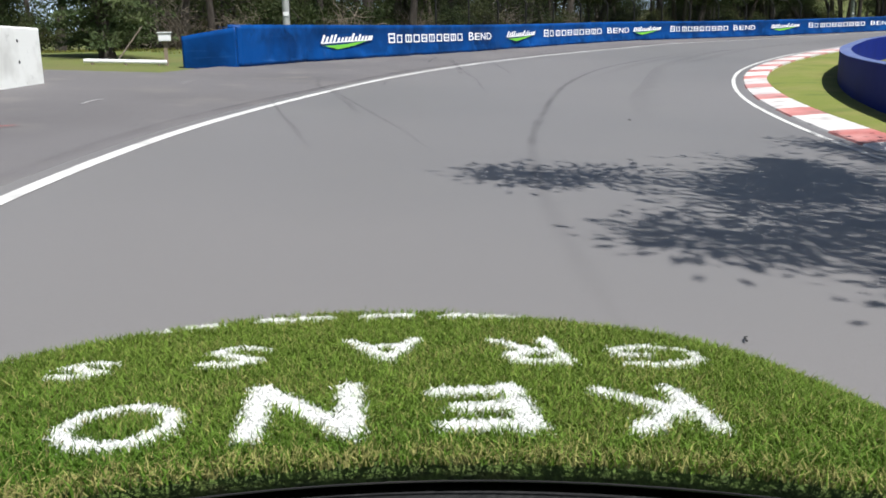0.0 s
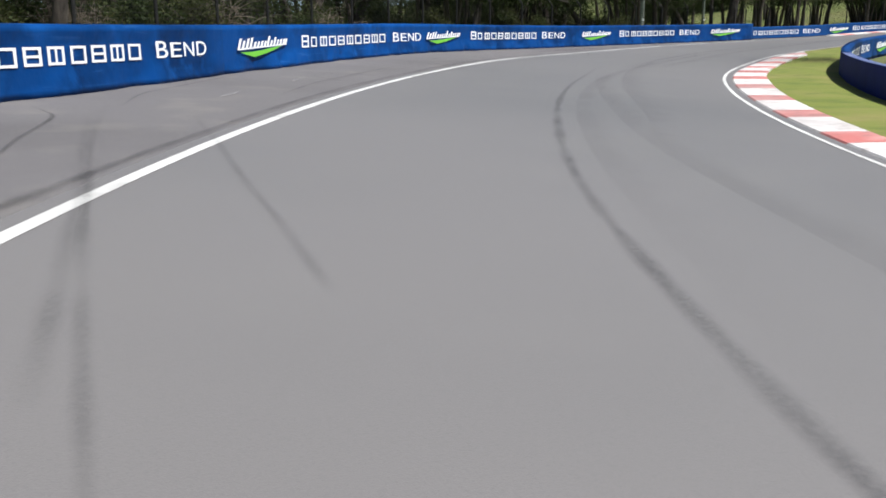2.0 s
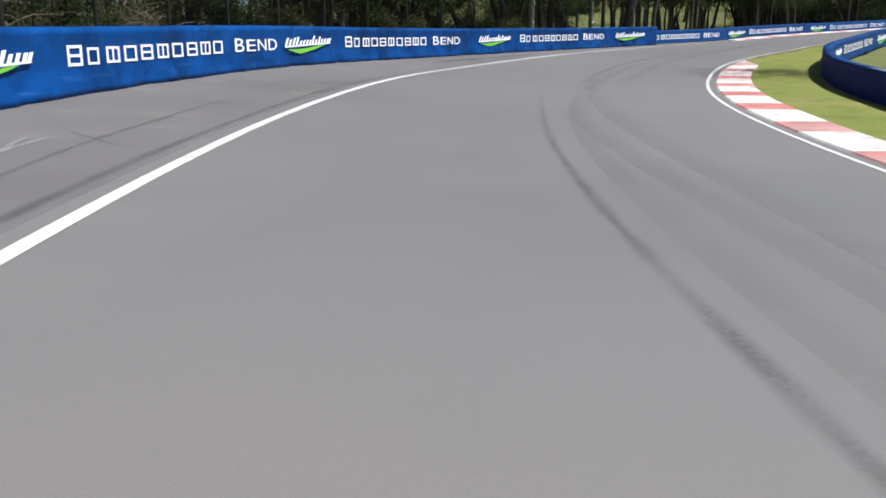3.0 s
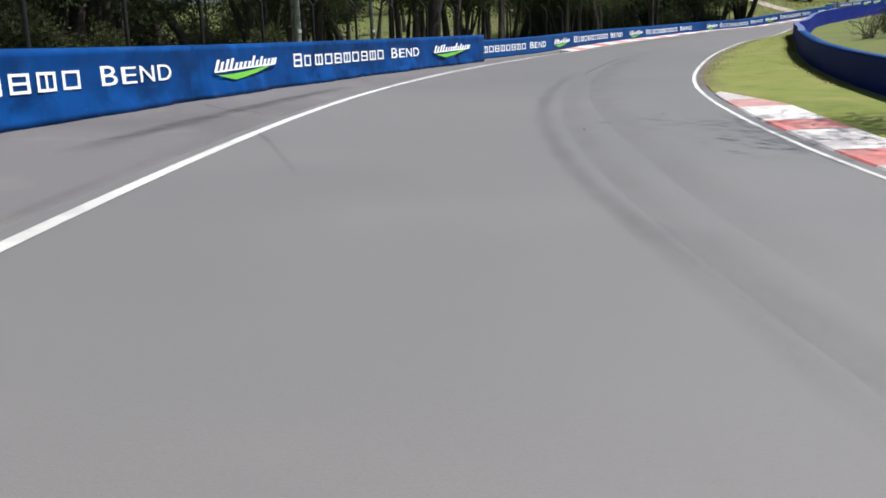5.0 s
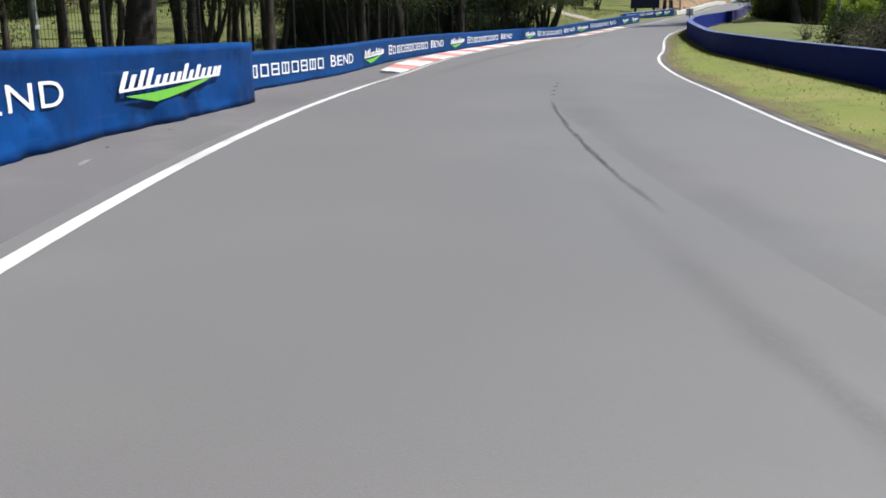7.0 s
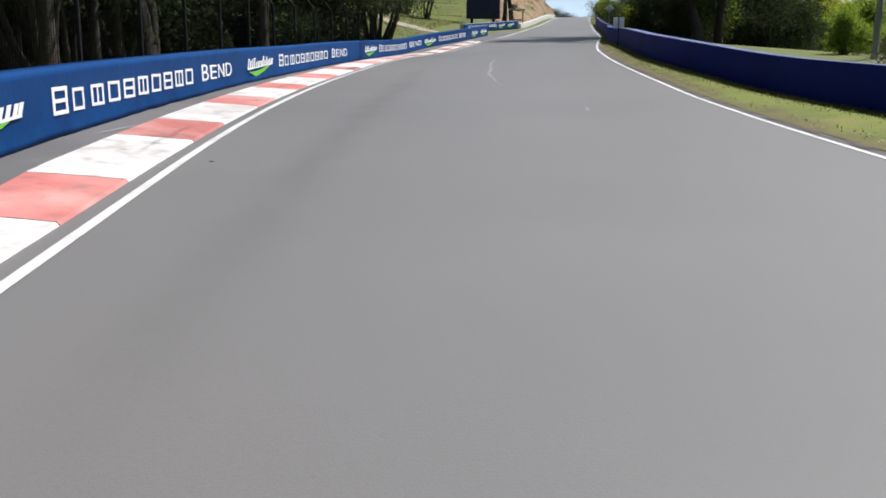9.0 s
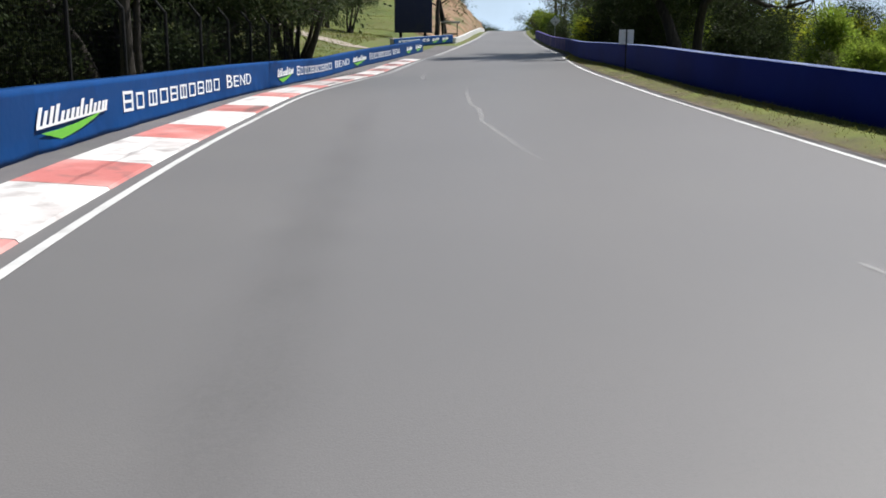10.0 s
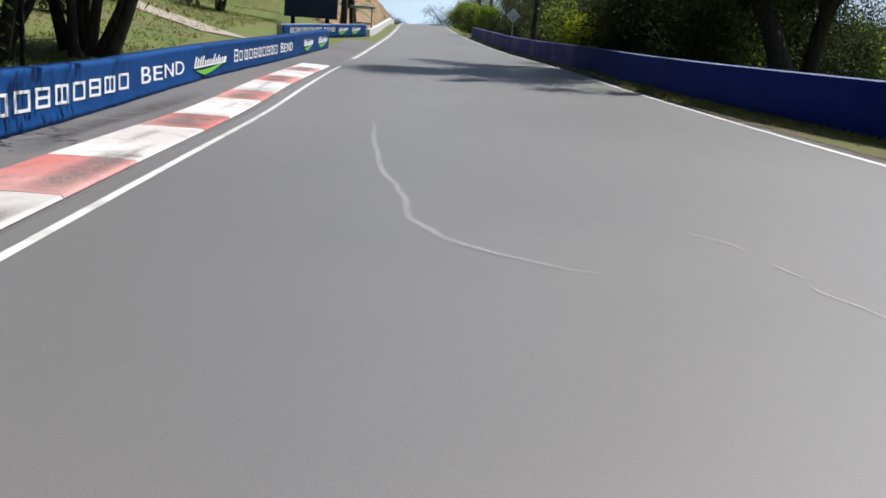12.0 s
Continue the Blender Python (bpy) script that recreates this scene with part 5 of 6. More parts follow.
blades("grass", 9000, 6, 78, 168, lambda s: max(line_r(s) + 0.45, wall_r(s) - 0.9), lambda s: wall_r(s) - 0.05, 0.055, M_BLADE, "uneven yellow-green grass beside the barrier", 0.011)
blades("grass", 14000, 7, 96, 160, lambda s: wall_r(s) - 0.42 - 0.25 * noise.noise((s * 0.5, 1, 3)), lambda s: wall_r(s) - 0.12, 0.07, M_BLADE, "taller grass and weeds at the foot of the barrier", 0.007)


def dirt_edge():
    """Trodden soil between the white line and the turf, thinning out unevenly."""
    vs, fs, edge = [], [], []
    ss = np.arange(77, 200, 0.4)
    cols = 7
    for i, s in enumerate(ss):
        a, b = line_r(s) + 0.3, wall_r(s) + 0.1
        w = 0.75 + 0.55 * noise.noise((s * 0.35, 4, 1)) + 0.25 * noise.noise((s * 1.3, 2, 5))
        for k in range(cols):
            f = k / (cols - 1)
            n = line_r(s) + 0.12 + w * f
            u = max(0.0, (n - a) / (b - a))
            vs.append(at(s, n, 0.066 + 0.10 * min(1, u * 2) + 0.02 * noise.noise((s * 0.4, u * 3, 0))))
            edge.append(max(0.0, 1 - f ** 1.5) * min(1, (s - 77) / 4))
        if i:
            for k in range(cols - 1):
                q = (i - 1) * cols + k
                fs.append((q, q + 1, q + cols + 1, q + cols))
    me = mesh("dirt_edge", vs, fs, M_DIRT)
    me.attributes.new("edge", "FLOAT", "POINT").data.foreach_set("value", edge)
    put("dirt_edge", me, label="brown trodden soil along the edge of the track", category="soil edge", kind="structure")


dirt_edge()
M_LITTER = mat("fallen leaves", (0.46, 0.37, 0.23), 0.9, [((0.24, 0.17, 0.09), 3.0, 0.4, 0.65, 0.8)], island=0.4)


def litter(count, seed):
    g = np.random.default_rng(seed)
    c = []
    for k in range(count):
        s = g.uniform(84, 165)
        c.append(at(s, line_r(s) + 0.35 + abs(g.normal()) * 0.7, 0.10))
    v, f = leaves(np.array([tuple(q) for q in c]), seed, 0.036, 0.5)
    put("leaf_litter", mesh("leaf_litter", v, f, M_LITTER), label="brown fallen leaves at the track's edge", category="leaf litter", kind="stuff")


litter(2600, 8)


def tufts(count, seed):
    """Rough meadow grass beyond the outer barrier."""
    g = np.random.default_rng(seed)
    vs, fs = [], []
    for k in range(count):
        s, n = g.uniform(30, 225), -8.5 - abs(g.normal()) * 16
        p = at(s, min(n, (wall_l(s) if s < 95 else wall_m(min(s, 188))) - 0.8))
        z = ground_z(p.x, p.y) - 0.02
        for j in range(3):
            t, h = g.uniform(0, 6.28), g.uniform(0.05, 0.17)
            d = Vector((math.cos(t), math.sin(t), 0)) * 0.03
            q = Vector((p.x + g.normal() * 0.1, p.y + g.normal() * 0.1, z))
            i = len(vs)
            vs += [q - d, q + d, q + Vector((g.normal() * 0.06, g.normal() * 0.06, h))]
            fs.append((i, i + 1, i + 2))
    put("grass", mesh("grass", vs, fs, M_MEADOW), label="rough meadow grass under the trees", category="grass", kind="stuff")


tufts(34000, 9)


# ---------------------------------------------------------------- fence, poles, signs, screen
def fence():
    root = empty("fence", Matrix.Identity(4), "dark wire fence with cranked steel posts behind the barrier", "fence")
    bm = bmesh.new()
    rod(bm, (0, 0, -0.2), (0, 0, 2.35), 0.045, 0.045, 8)
    rod(bm, (0, 0, 2.33), (-0.32, 0, 2.72), 0.04, 0.035, 8)
    pm = bpy.data.meshes.new("post")
    bm.to_mesh(pm)
    bm.free()
    pm.materials.append(M_STEEL)

    def course(s):
        return (wall_l(s) if s < 92.5 else wall_m(s) if s > 95.5 else wall_l(92.5) + (wall_m(95.5) - wall_l(92.5)) * (s - 92.5) / 3) - 0.95
    s = 38.0
    posts = []
    while s < 151:
        p = at(s, course(s))
        o = new("post", pm)
        o.matrix_world = Matrix.Translation((p.x, p.y, ground_z(p.x, p.y))) @ Matrix.Rotation(radians(-heading(s)), 4, "Z")
        o.parent = root
        posts.append((s, Vector((p.x, p.y, ground_z(p.x, p.y)))))
        s += 3.05
    vs, fs = [], []

    def wire(a, b, r):
        i = len(vs)
        d = (b - a).normalized()
        x = d.cross(Vector((0.4, 0.5, 0.77))).normalized() * r
        y = d.cross(x).normalized() * r
        for q in (a, b):
            vs.extend([q + x, q - x * 0.5 + y * 0.87, q - x * 0.5 - y * 0.87])
        fs.extend([(i, i + 1, i + 4, i + 3), (i + 1, i + 2, i + 5, i + 4), (i + 2, i, i + 3, i + 5)])
    for (sa, a), (sb, b) in zip(posts[:-1], posts[1:]):
        for z in np.arange(0.1, 2.36, 0.125):
            wire(a + Vector((0, 0, z)), b + Vector((0, 0, z)), 0.0035)
        for k in range(1, 34):
            q = a.lerp(b, k / 34)
            wire(q + Vector((0, 0, 0.05)), q + Vector((0, 0, 2.32)), 0.0035)
    o = put("wire_mesh", mesh("wire_mesh", vs, fs, M_STEEL), root, kind="stuff")
    return root


fence()


def pole(x, y, r, h, material, label):
    root = empty("utility_pole", Matrix.Translation((x, y, ground_z(x, y))), label, "pole")
    bm = bmesh.new()
    rod(bm, (0, 0, -0.3), (0, 0, h), r, r * 0.75, 20)
    part("shaft", bm, material, root, smooth=False)
    bm = bmesh.new()
    rod(bm, (0, 0, h), (0, 0, h + 0.05), r * 0.8, r * 0.6, 16)
    part("cap", bm, M_STEEL, root)
    bm = bmesh.new()
    box(bm, -0.1, -r * 1.06, 1.5, 0.1, -r * 0.95, 1.66, 0.005)
    part("plate", bm, M_SIGN, root, "small pale plate")
    return root


M_POLE = mat("grey-green pole", (0.24, 0.26, 0.23), 0.7, [((0.15, 0.18, 0.15), (3, 3, 0.6), 0.45, 0.65, 0.7)], 0.2, 30.0)
pole(-1.0, 35.1, 0.14, 9, M_ZINC, "grey steel pole behind the barrier")
pole(49.6, 77.3, 0.18, 9, M_POLE, "thick grey-green pole behind the barrier")
pole(at(190, 25).x, at(190, 25).y, 0.16, 9, M_POLE, "grey-green pole among the gardens")
pole(at(133, 14.5).x, at(133, 14.5).y, 0.12, 8, M_POLE, "grey-green pole among the gardens")
pole(at(104, -15).x, at(104, -15).y, 0.14, 9, M_POLE, "grey-green pole among the trees")


def plate_sign(x, y, z, turn):
    root = empty("track_sign", Matrix.Translation((x, y, z)) @ Matrix.Rotation(turn, 4, "Z") @ Matrix.Scale(0.75, 4), "pale square sign seen from behind on a dark post", "sign")
    bm = bmesh.new()
    rod(bm, (0, 0, -0.3), (0, 0, 1.85), 0.03, 0.03, 10)
    part("post", bm, M_STEEL, root)
    for x0, x1 in ((-0.31, -0.006), (0.006, 0.31)):
        bm = bmesh.new()
        box(bm, x0, 0.03, 1.20, x1, 0.042, 1.80, 0.004)
        part("plate", bm, M_SIGN, root)
    for z0 in (1.32, 1.66):
        bm = bmesh.new()
        box(bm, -0.09, 0.012, z0, 0.09, 0.03, z0 + 0.03)
        part("bracket", bm, M_ZINC, root)


p = at(139.35, 5.85, 0.12)
plate_sign(p.x, p.y, p.z, radians(-89))


def diamond_sign(x, y, z, turn):
    root = empty("warning_sign", Matrix.Translation((x, y, z)) @ Matrix.Rotation(turn, 4, "Z"), "grey back of a diamond warning sign on a thin post", "sign")
    bm = bmesh.new()
    rod(bm, (0, 0, -0.4), (0, 0, 2.4), 0.032, 0.032, 10)
    part("post", bm, M_ZINC, root)
    bm = bmesh.new()
    box(bm, -0.34, 0.035, -0.34, 0.34, 0.047, 0.34, 0.005)
    part("plate", bm, M_SIGN, root, "", Matrix.Translation((0, 0, 2.4)) @ Matrix.Rotation(radians(45), 4, "Y"))
    bm = bmesh.new()
    box(bm, -0.3, 0.015, 2.3, 0.3, 0.035, 2.34)
    part("bracket", bm, M_ZINC, root)


p = at(194.2, 8.1)
diamond_sign(p.x, p.y, p.z - 0.2, radians(-89))


def big_screen():
    p = at(201.0, -5.6)
    root = empty("video_screen", Matrix.Translation((p.x, p.y, p.z - 0.1)) @ Matrix.Rotation(radians(-89), 4, "Z") @ Matrix.Scale(0.95, 4), "large dark video screen on steel legs beside the track", "screen")
    bm = bmesh.new()
    box(bm, -2.0, -0.2, 1.15, 2.0, 0.2, 5.0, 0.03)
    part("cabinet", bm, M_SCREEN, root)
    for x0 in (-1.5, 1.1):
        bm = bmesh.new()
        box(bm, x0, -0.12, -0.3, x0 + 0.3, 0.12, 1.15, 0.01)
        part("leg", bm, M_STEEL, root)
    for k in range(4):
        for j in range(4):
            bm = bmesh.new()
            box(bm, -1.95 + k * 0.98, -0.225, 1.2 + j * 0.94, -1.95 + k * 0.98 + 0.96, -0.2, 1.2 + j * 0.94 + 0.92, 0.01)
            part("panel", bm, M_SCREEN, root)


big_screen()


# banner wall past the gap, leading towards the cutting
def far_wall():
    a, b = at(186.5, -6.2), at(199.5, -1.55)
    d = b - a
    ang = math.atan2(d.y, d.x)
    L = math.hypot(d.x, d.y)
    m = Matrix.Translation(a) @ Matrix.Rotation(ang, 4, "Z") @ Matrix.Rotation(-math.atan2(d.z, L), 4, "Y")
    bm = bmesh.new()
    box(bm, 0, 0.0, -0.4, L, 0.35, 0.86, 0.02)
    tagged(part("wall_far", bm, M_CONC, None, "", m), "concrete barrier by the cutting", "barrier", kind="structure")
    root = empty("banner", m, "dark blue printed banner on the barrier by the cutting", "banner", "banners on the barrier")
    bm = bmesh.new()
    bmesh.ops.create_grid(bm, x_segments=60, y_segments=6, size=0.5, matrix=Matrix.Translation((L / 2, -0.014, 0.43)) @ Matrix.Rotation(radians(90), 4, "X") @ Matrix.Diagonal((L - 0.02, 0.84, 1, 1)))
    for v in bm.verts:
        v.co.y -= 0.012 + 0.012 * noise.noise((v.co.x * 1.2, v.co.z * 2, 3))
    g = bmesh.ops.extrude_face_region(bm, geom=bm.faces[:])
    bmesh.ops.translate(bm, verts=[v for v in g["geom"] if isinstance(v, bmesh.types.BMVert)], vec=(0, 0.005, 0))
    part("cloth", bm, M_BLUE2, root, "", None, True)
    for k in range(10):
        o = new("bar", SHAPES[(0, 1, 2, 1, 0, 2, 1, 0, 2, 1)[k]])
        o.parent = root
        o.matrix_basis = Matrix.Translation((1.0 + k * 0.47, -0.045, 0.38)) @ Matrix.Diagonal((0.36, 1, 0.27, 1))
    for k, ch in enumerate("BEND"):
        o = new("letter", letter_mesh(ch))
        o.parent = root
        o.matrix_basis = Matrix.Translation((6.05 + k * 0.48, -0.045, 0.38)) @ Matrix.Diagonal((0.36, 1, 0.27, 1))
    for x in (8.5, 10.9):
        o = new("emblem_script", SCRIPT)
        o.parent = root
        o.matrix_basis = Matrix.Translation((x, -0.05, 0.42)) @ Matrix.Diagonal((1.6, 1, 0.3, 1))
        o = new("emblem_sweep", SWOOSH)
        o.parent = root
        o.matrix_basis = Matrix.Translation((x, -0.052, 0.18)) @ Matrix.Diagonal((1.5, 1, 0.3, 1))


far_wall()
barrier("wall_cutting", 200.0, 255, lambda s: line_l(s) - 1.3, 0.5, 0.3, -1, M_CAP, "low pale concrete wall under the rock cutting")


def cutting():
    """A bank of ochre rock on the outer side above the low wall."""
    vs, fs = [], []
    ss = np.arange(216, 275, 0.6)
    cols = 14
    for i, s in enumerate(ss):
        lift = float(np.interp(s, [216, 226, 240, 275], [0.3, 2.2, 5.2, 7.0]))
        for k in range(cols):
            u = k / (cols - 1)
            n = line_l(s) - 2.0 - 5.5 * u
            z = lift * u ** 0.75
            j = noise.noise((s * 0.45, u * 4, 1)) * 1.3 + noise.noise((s * 1.3, u * 9, 4)) * 0.8 + noise.noise((s * 2.7, u * 17, 6)) * 0.4
            vs.append(at(s, n - j * 0.8 * min(1, u * 4), z + j * 0.35 - (0.3 if k == 0 else 0)))
        if i:
            for k in range(cols - 1):
                q = (i - 1) * cols + k
                fs.append((q, q + cols, q + cols + 1, q + 1))
    put("rock_cutting", mesh("rock_cutting", vs, fs, M_ROCK), kind="structure", label="steep ochre rock bank beside the climbing track", category="rock bank")


cutting()


def shelter():
    p = at(203, -1.9)
    root = empty("shelter", Matrix.Translation((p.x, p.y, ground_z(p.x, p.y))) @ Matrix.Rotation(radians(-89), 4, "Z") @ Matrix.Scale(0.86, 4), "small open timber shelter with a flat roof", "shelter")
    for x in (-0.8, 0.8):
        for y in (-0.7, 0.7):
            bm = bmesh.new()
            box(bm, x - 0.05, y - 0.05, -0.3, x + 0.05, y + 0.05, 2.3, 0.008)
            part("post", bm, M_TIMBER, root)
    for y in (-0.7, 0.7):
        bm = bmesh.new()
        box(bm, -0.8, y - 0.03, 0.95, 0.8, y + 0.03, 1.05, 0.006)
        part("rail", bm, M_TIMBER, root)
    bm = bmesh.new()
    box(bm, -1.1, -1.0, 2.3, 1.1, 1.0, 2.42, 0.02)
    part("roof", bm, M_ROOF, root)


shelter()
ribbon("gravel_track", 177, 225, lambda s: -5.8 - (s - 172) * 0.72 - 0.6 * math.sin(s * 0.2), lambda s: -3.6 - (s - 172) * 0.66 - 0.6 * math.sin(s * 0.2), M_GRAVEL, 0.0, 1.0, 5, label="pale gravel track across the meadow", category="gravel track")
for v in bpy.data.objects["gravel_track"].data.vertices:
    v.co.z = ground_z(v.co.x, v.co.y) + 0.05


def house(x, y, turn):
    root = empty("house", Matrix.Translation((x, y, ground_z(x, y))) @ Matrix.Rotation(turn, 4, "Z"), "low red brick house among the gardens", "house")
    bm = bmesh.new()
    box(bm, -6, -4, -0.5, 6, 4, 2.7)
    part("wall", bm, M_BRICKRED, root)
    me = mesh("roof", [(-6.5, -4.5, 2.7), (6.5, -4.5, 2.7), (6.5, 4.5, 2.7), (-6.5, 4.5, 2.7), (-5, 0, 4.6), (5, 0, 4.6), (-6.5, -4.5, 2.55), (6.5, -4.5, 2.55), (6.5, 4.5, 2.55), (-6.5, 4.5, 2.55)],
              [(0, 1, 5, 4), (1, 2, 5), (2, 3, 4, 5), (3, 0, 4), (0, 6, 7, 1), (1, 7, 8, 2), (2, 8, 9, 3), (3, 9, 6, 0), (6, 9, 8, 7)], M_ROOF)
    o = new("roof", me)
    o.parent = root
    for k, x0 in enumerate((-4.6, -1.2, 2.6)):
        bm = bmesh.new()
        box(bm, x0, -4.05, 0.9, x0 + 1.8, -3.98, 2.1)
        w = part("window", bm, M_SIGN, root)
        bm = bmesh.new()
        box(bm, x0 + 0.08, -4.07, 0.98, x0 + 1.72, -4.04, 2.02)
        part("pane", bm, M_GLASS, w)


p = at(158, 48)
house(p.x, p.y, radians(100))

# ---------------------------------------------------------------- start of the outer barrier
def concrete_block():
    p = at(17.2, -8.15)
    root = empty("concrete_block", Matrix.Translation((p.x, p.y, p.z)) @ Matrix.Rotation(radians(-heading(14.0) + 5), 4, "Z"), "big off-white painted concrete barrier block on the run-off", "barrier block")
    bm = bmesh.new()
    box(bm, -0.55, -4.0, -0.3, 0.0, 0.0, 1.12, 0.03, 2)
    part("block", bm, M_PAINTED, root)
    for y in (-1.0, -3.0):
        for z in (0.45, 0.85):
            bm = bmesh.new()
            rod(bm, (-0.01, y, z), (0.006, y, z), 0.035, 0.03, 10)
            part("lifting_eye", bm, M_STEEL, root)


concrete_block()


def meter_box():
    p = at(24.4, -9.85)
    root = empty("meter_box", Matrix.Translation((p.x, p.y, p.z)) @ Matrix.Scale(0.72, 4), "small white service box on a timber post", "service box")
    bm = bmesh.new()
    box(bm, -0.07, -0.07, -0.3, 0.07, 0.07, 0.92, 0.01)
    part("post", bm, M_TIMBER, root)
    bm = bmesh.new()
    box(bm, -0.24, -0.2, 0.90, 0.24, 0.06, 1.22, 0.02)
    part("box", bm, M_SIGN, root)
    bm = bmesh.new()
    box(bm, -0.28, -0.24, 1.22, 0.28, 0.08, 1.26, 0.01)
    part("lid", bm, M_SIGN, root)


meter_box()


def low_rail():
    a, b = at(23.4, -11.85, 0.05), at(24.2, -9.7, 0.05)
    root = empty("low_rail", Matrix.Translation(a), "low white rail along the edge of the asphalt", "rail")
    bm = bmesh.new()
    rod(bm, (0, 0, 0), b - a, 0.06, 0.06, 12)
    part("bar", bm, M_SIGN, root)
    for f in (0.1, 0.5, 0.9):
        bm = bmesh.new()
        q = (b - a) * f
        rod(bm, q + Vector((0, 0, -0.3)), q, 0.045, 0.045, 8)
        part("stub", bm, M_TIMBER, root)
    a2 = at(23.8, -11.1)
    bm = bmesh.new()
    rod(bm, a2 - a + Vector((0, 0, 0.0)), a2 - a + Vector((0.75, 0.4, 1.05)), 0.022, 0.022, 6)
    part("prop", bm, M_TWIG, root)


low_rail()


# ---------------------------------------------------------------- the car that carries the turf, at the start of the drive
B0 = 0.023


def bonnet_z(u, v):
    """Height of the bonnet at u to the right and v ahead."""
    w = abs(u - B0)
    return 1.0685 - 0.1493 * (v - 0.87) - 0.02 * w * w - 0.85 * max(0, w - 0.606) ** 2


def bonnet_back(u):
    return 0.9645 - 0.425 * (u - B0) ** 2


def bonnet_front(u):
    return 1.926 - 0.75 * (u - B0) ** 2 - 0.64 * max(0, abs(u - B0) - 0.6) ** 2


M_CARPAINT = mat("black car paint", (0.010, 0.010, 0.011), 0.25, [((0.02, 0.02, 0.02), 3.0, 0.5, 0.7, 0.5)], coat=0.6)
M_PLASTIC = mat("black cowl plastic", (0.012, 0.012, 0.013), 0.5, [((0.016, 0.016, 0.016), 20.0, 0.55, 0.7, 0.5)], 0.2, 60.0, spec=0.12)
M_TYRE = mat("tyre", (0.015, 0.015, 0.015), 0.85, [((0.04, 0.04, 0.038), 6.0, 0.5, 0.7, 0.6)])
M_MAT = mat("turf backing", (0.07, 0.11, 0.02), 0.95, [((0.03, 0.05, 0.01), 60.0, 0.45, 0.6, 0.8), ((0.10, 0.10, 0.03), 25.0, 0.55, 0.7, 0.5)], 0.8, 120.0)
M_TURF = leafy("lush turf blades", (0.085, 0.165, 0.018), (0.15, 0.22, 0.034), 0.35, 0.5)
M_STRAW = leafy("straw turf blades", (0.30, 0.28, 0.10), (0.20, 0.22, 0.06), 0.25, 0.4)
M_CHALKED = leafy("white painted blades", (0.80, 0.81, 0.80), (0.74, 0.75, 0.72), 0.2, 0.08)

# strokes of the letters in a unit box, x to the right and y up as the words read
STROKES = {
    "K": [((0.1, 0), (0.1, 1)), ((0.9, 1), (0.2, 0.48)), ((0.35, 0.55), (0.92, 0))],
    "E": [((0.12, 0), (0.12, 1)), ((0.1, 0.92), (0.9, 0.92)), ((0.1, 0.5), (0.75, 0.5)), ((0.1, 0.08), (0.9, 0.08))],
    "N": [((0.1, 0), (0.1, 1)), ((0.12, 0.95), (0.88, 0.05)), ((0.9, 0), (0.9, 1))],
    "O": [((0.5 + 0.42 * math.cos(k * math.pi / 8), 0.5 + 0.42 * math.sin(k * math.pi / 8)), (0.5 + 0.42 * math.cos((k + 1) * math.pi / 8), 0.5 + 0.42 * math.sin((k + 1) * math.pi / 8))) for k in range(16)],
    "G": [((0.9, 0.85), (0.5, 0.95)), ((0.5, 0.95), (0.12, 0.7)), ((0.12, 0.7), (0.12, 0.3)), ((0.12, 0.3), (0.5, 0.05)), ((0.5, 0.05), (0.9, 0.2)), ((0.9, 0.2), (0.9, 0.45)), ((0.9, 0.45), (0.6, 0.45))],
    "R": [((0.12, 0), (0.12, 1)), ((0.12, 0.93), (0.75, 0.9)), ((0.75, 0.9), (0.8, 0.6)), ((0.8, 0.6), (0.15, 0.5)), ((0.4, 0.5), (0.9, 0))],
    "A": [((0.05, 0), (0.5, 1)), ((0.95, 0), (0.5, 1)), ((0.25, 0.35), (0.75, 0.35))],
    "S": [((0.9, 0.88), (0.45, 0.95)), ((0.45, 0.95), (0.12, 0.75)), ((0.12, 0.75), (0.85, 0.3)), ((0.85, 0.3), (0.5, 0.05)), ((0.5, 0.05), (0.08, 0.15))],
    "bar": [((0.0, 0.5), (1.0, 0.5))],
}
# letter, middle (u, v), width, depth, half stroke; the words face the front of the car
WORDS = [("K", 0.443, 1.139, 0.135, 0.19, 0.017), ("E", 0.189, 1.169, 0.145, 0.20, 0.018), ("N", -0.075, 1.186, 0.17, 0.225, 0.019), ("O", -0.328, 1.147, 0.175, 0.20, 0.014),
         ("G", 0.562, 1.456, 0.18, 0.16, 0.012), ("R", 0.328, 1.507, 0.13, 0.19, 0.014), ("A", 0.06, 1.550, 0.145, 0.155, 0.014), ("S", -0.22, 1.533, 0.125, 0.145, 0.012), ("S", -0.472, 1.477, 0.105, 0.10, 0.011),
         ("bar", -0.42, 1.785, 0.05, 0.05, 0.014), ("bar", -0.33, 1.820, 0.07, 0.05, 0.016), ("bar", -0.17, 1.858, 0.055, 0.05, 0.018), ("bar", -0.085, 1.870, 0.05, 0.05, 0.018), ("bar", 0.048, 1.873, 0.03, 0.05, 0.02), ("bar", 0.105, 1.873, 0.04, 0.05, 0.02), ("bar", 0.245, 1.860, 0.06, 0.05, 0.018), ("bar", 0.34, 1.840, 0.08, 0.05, 0.014)]


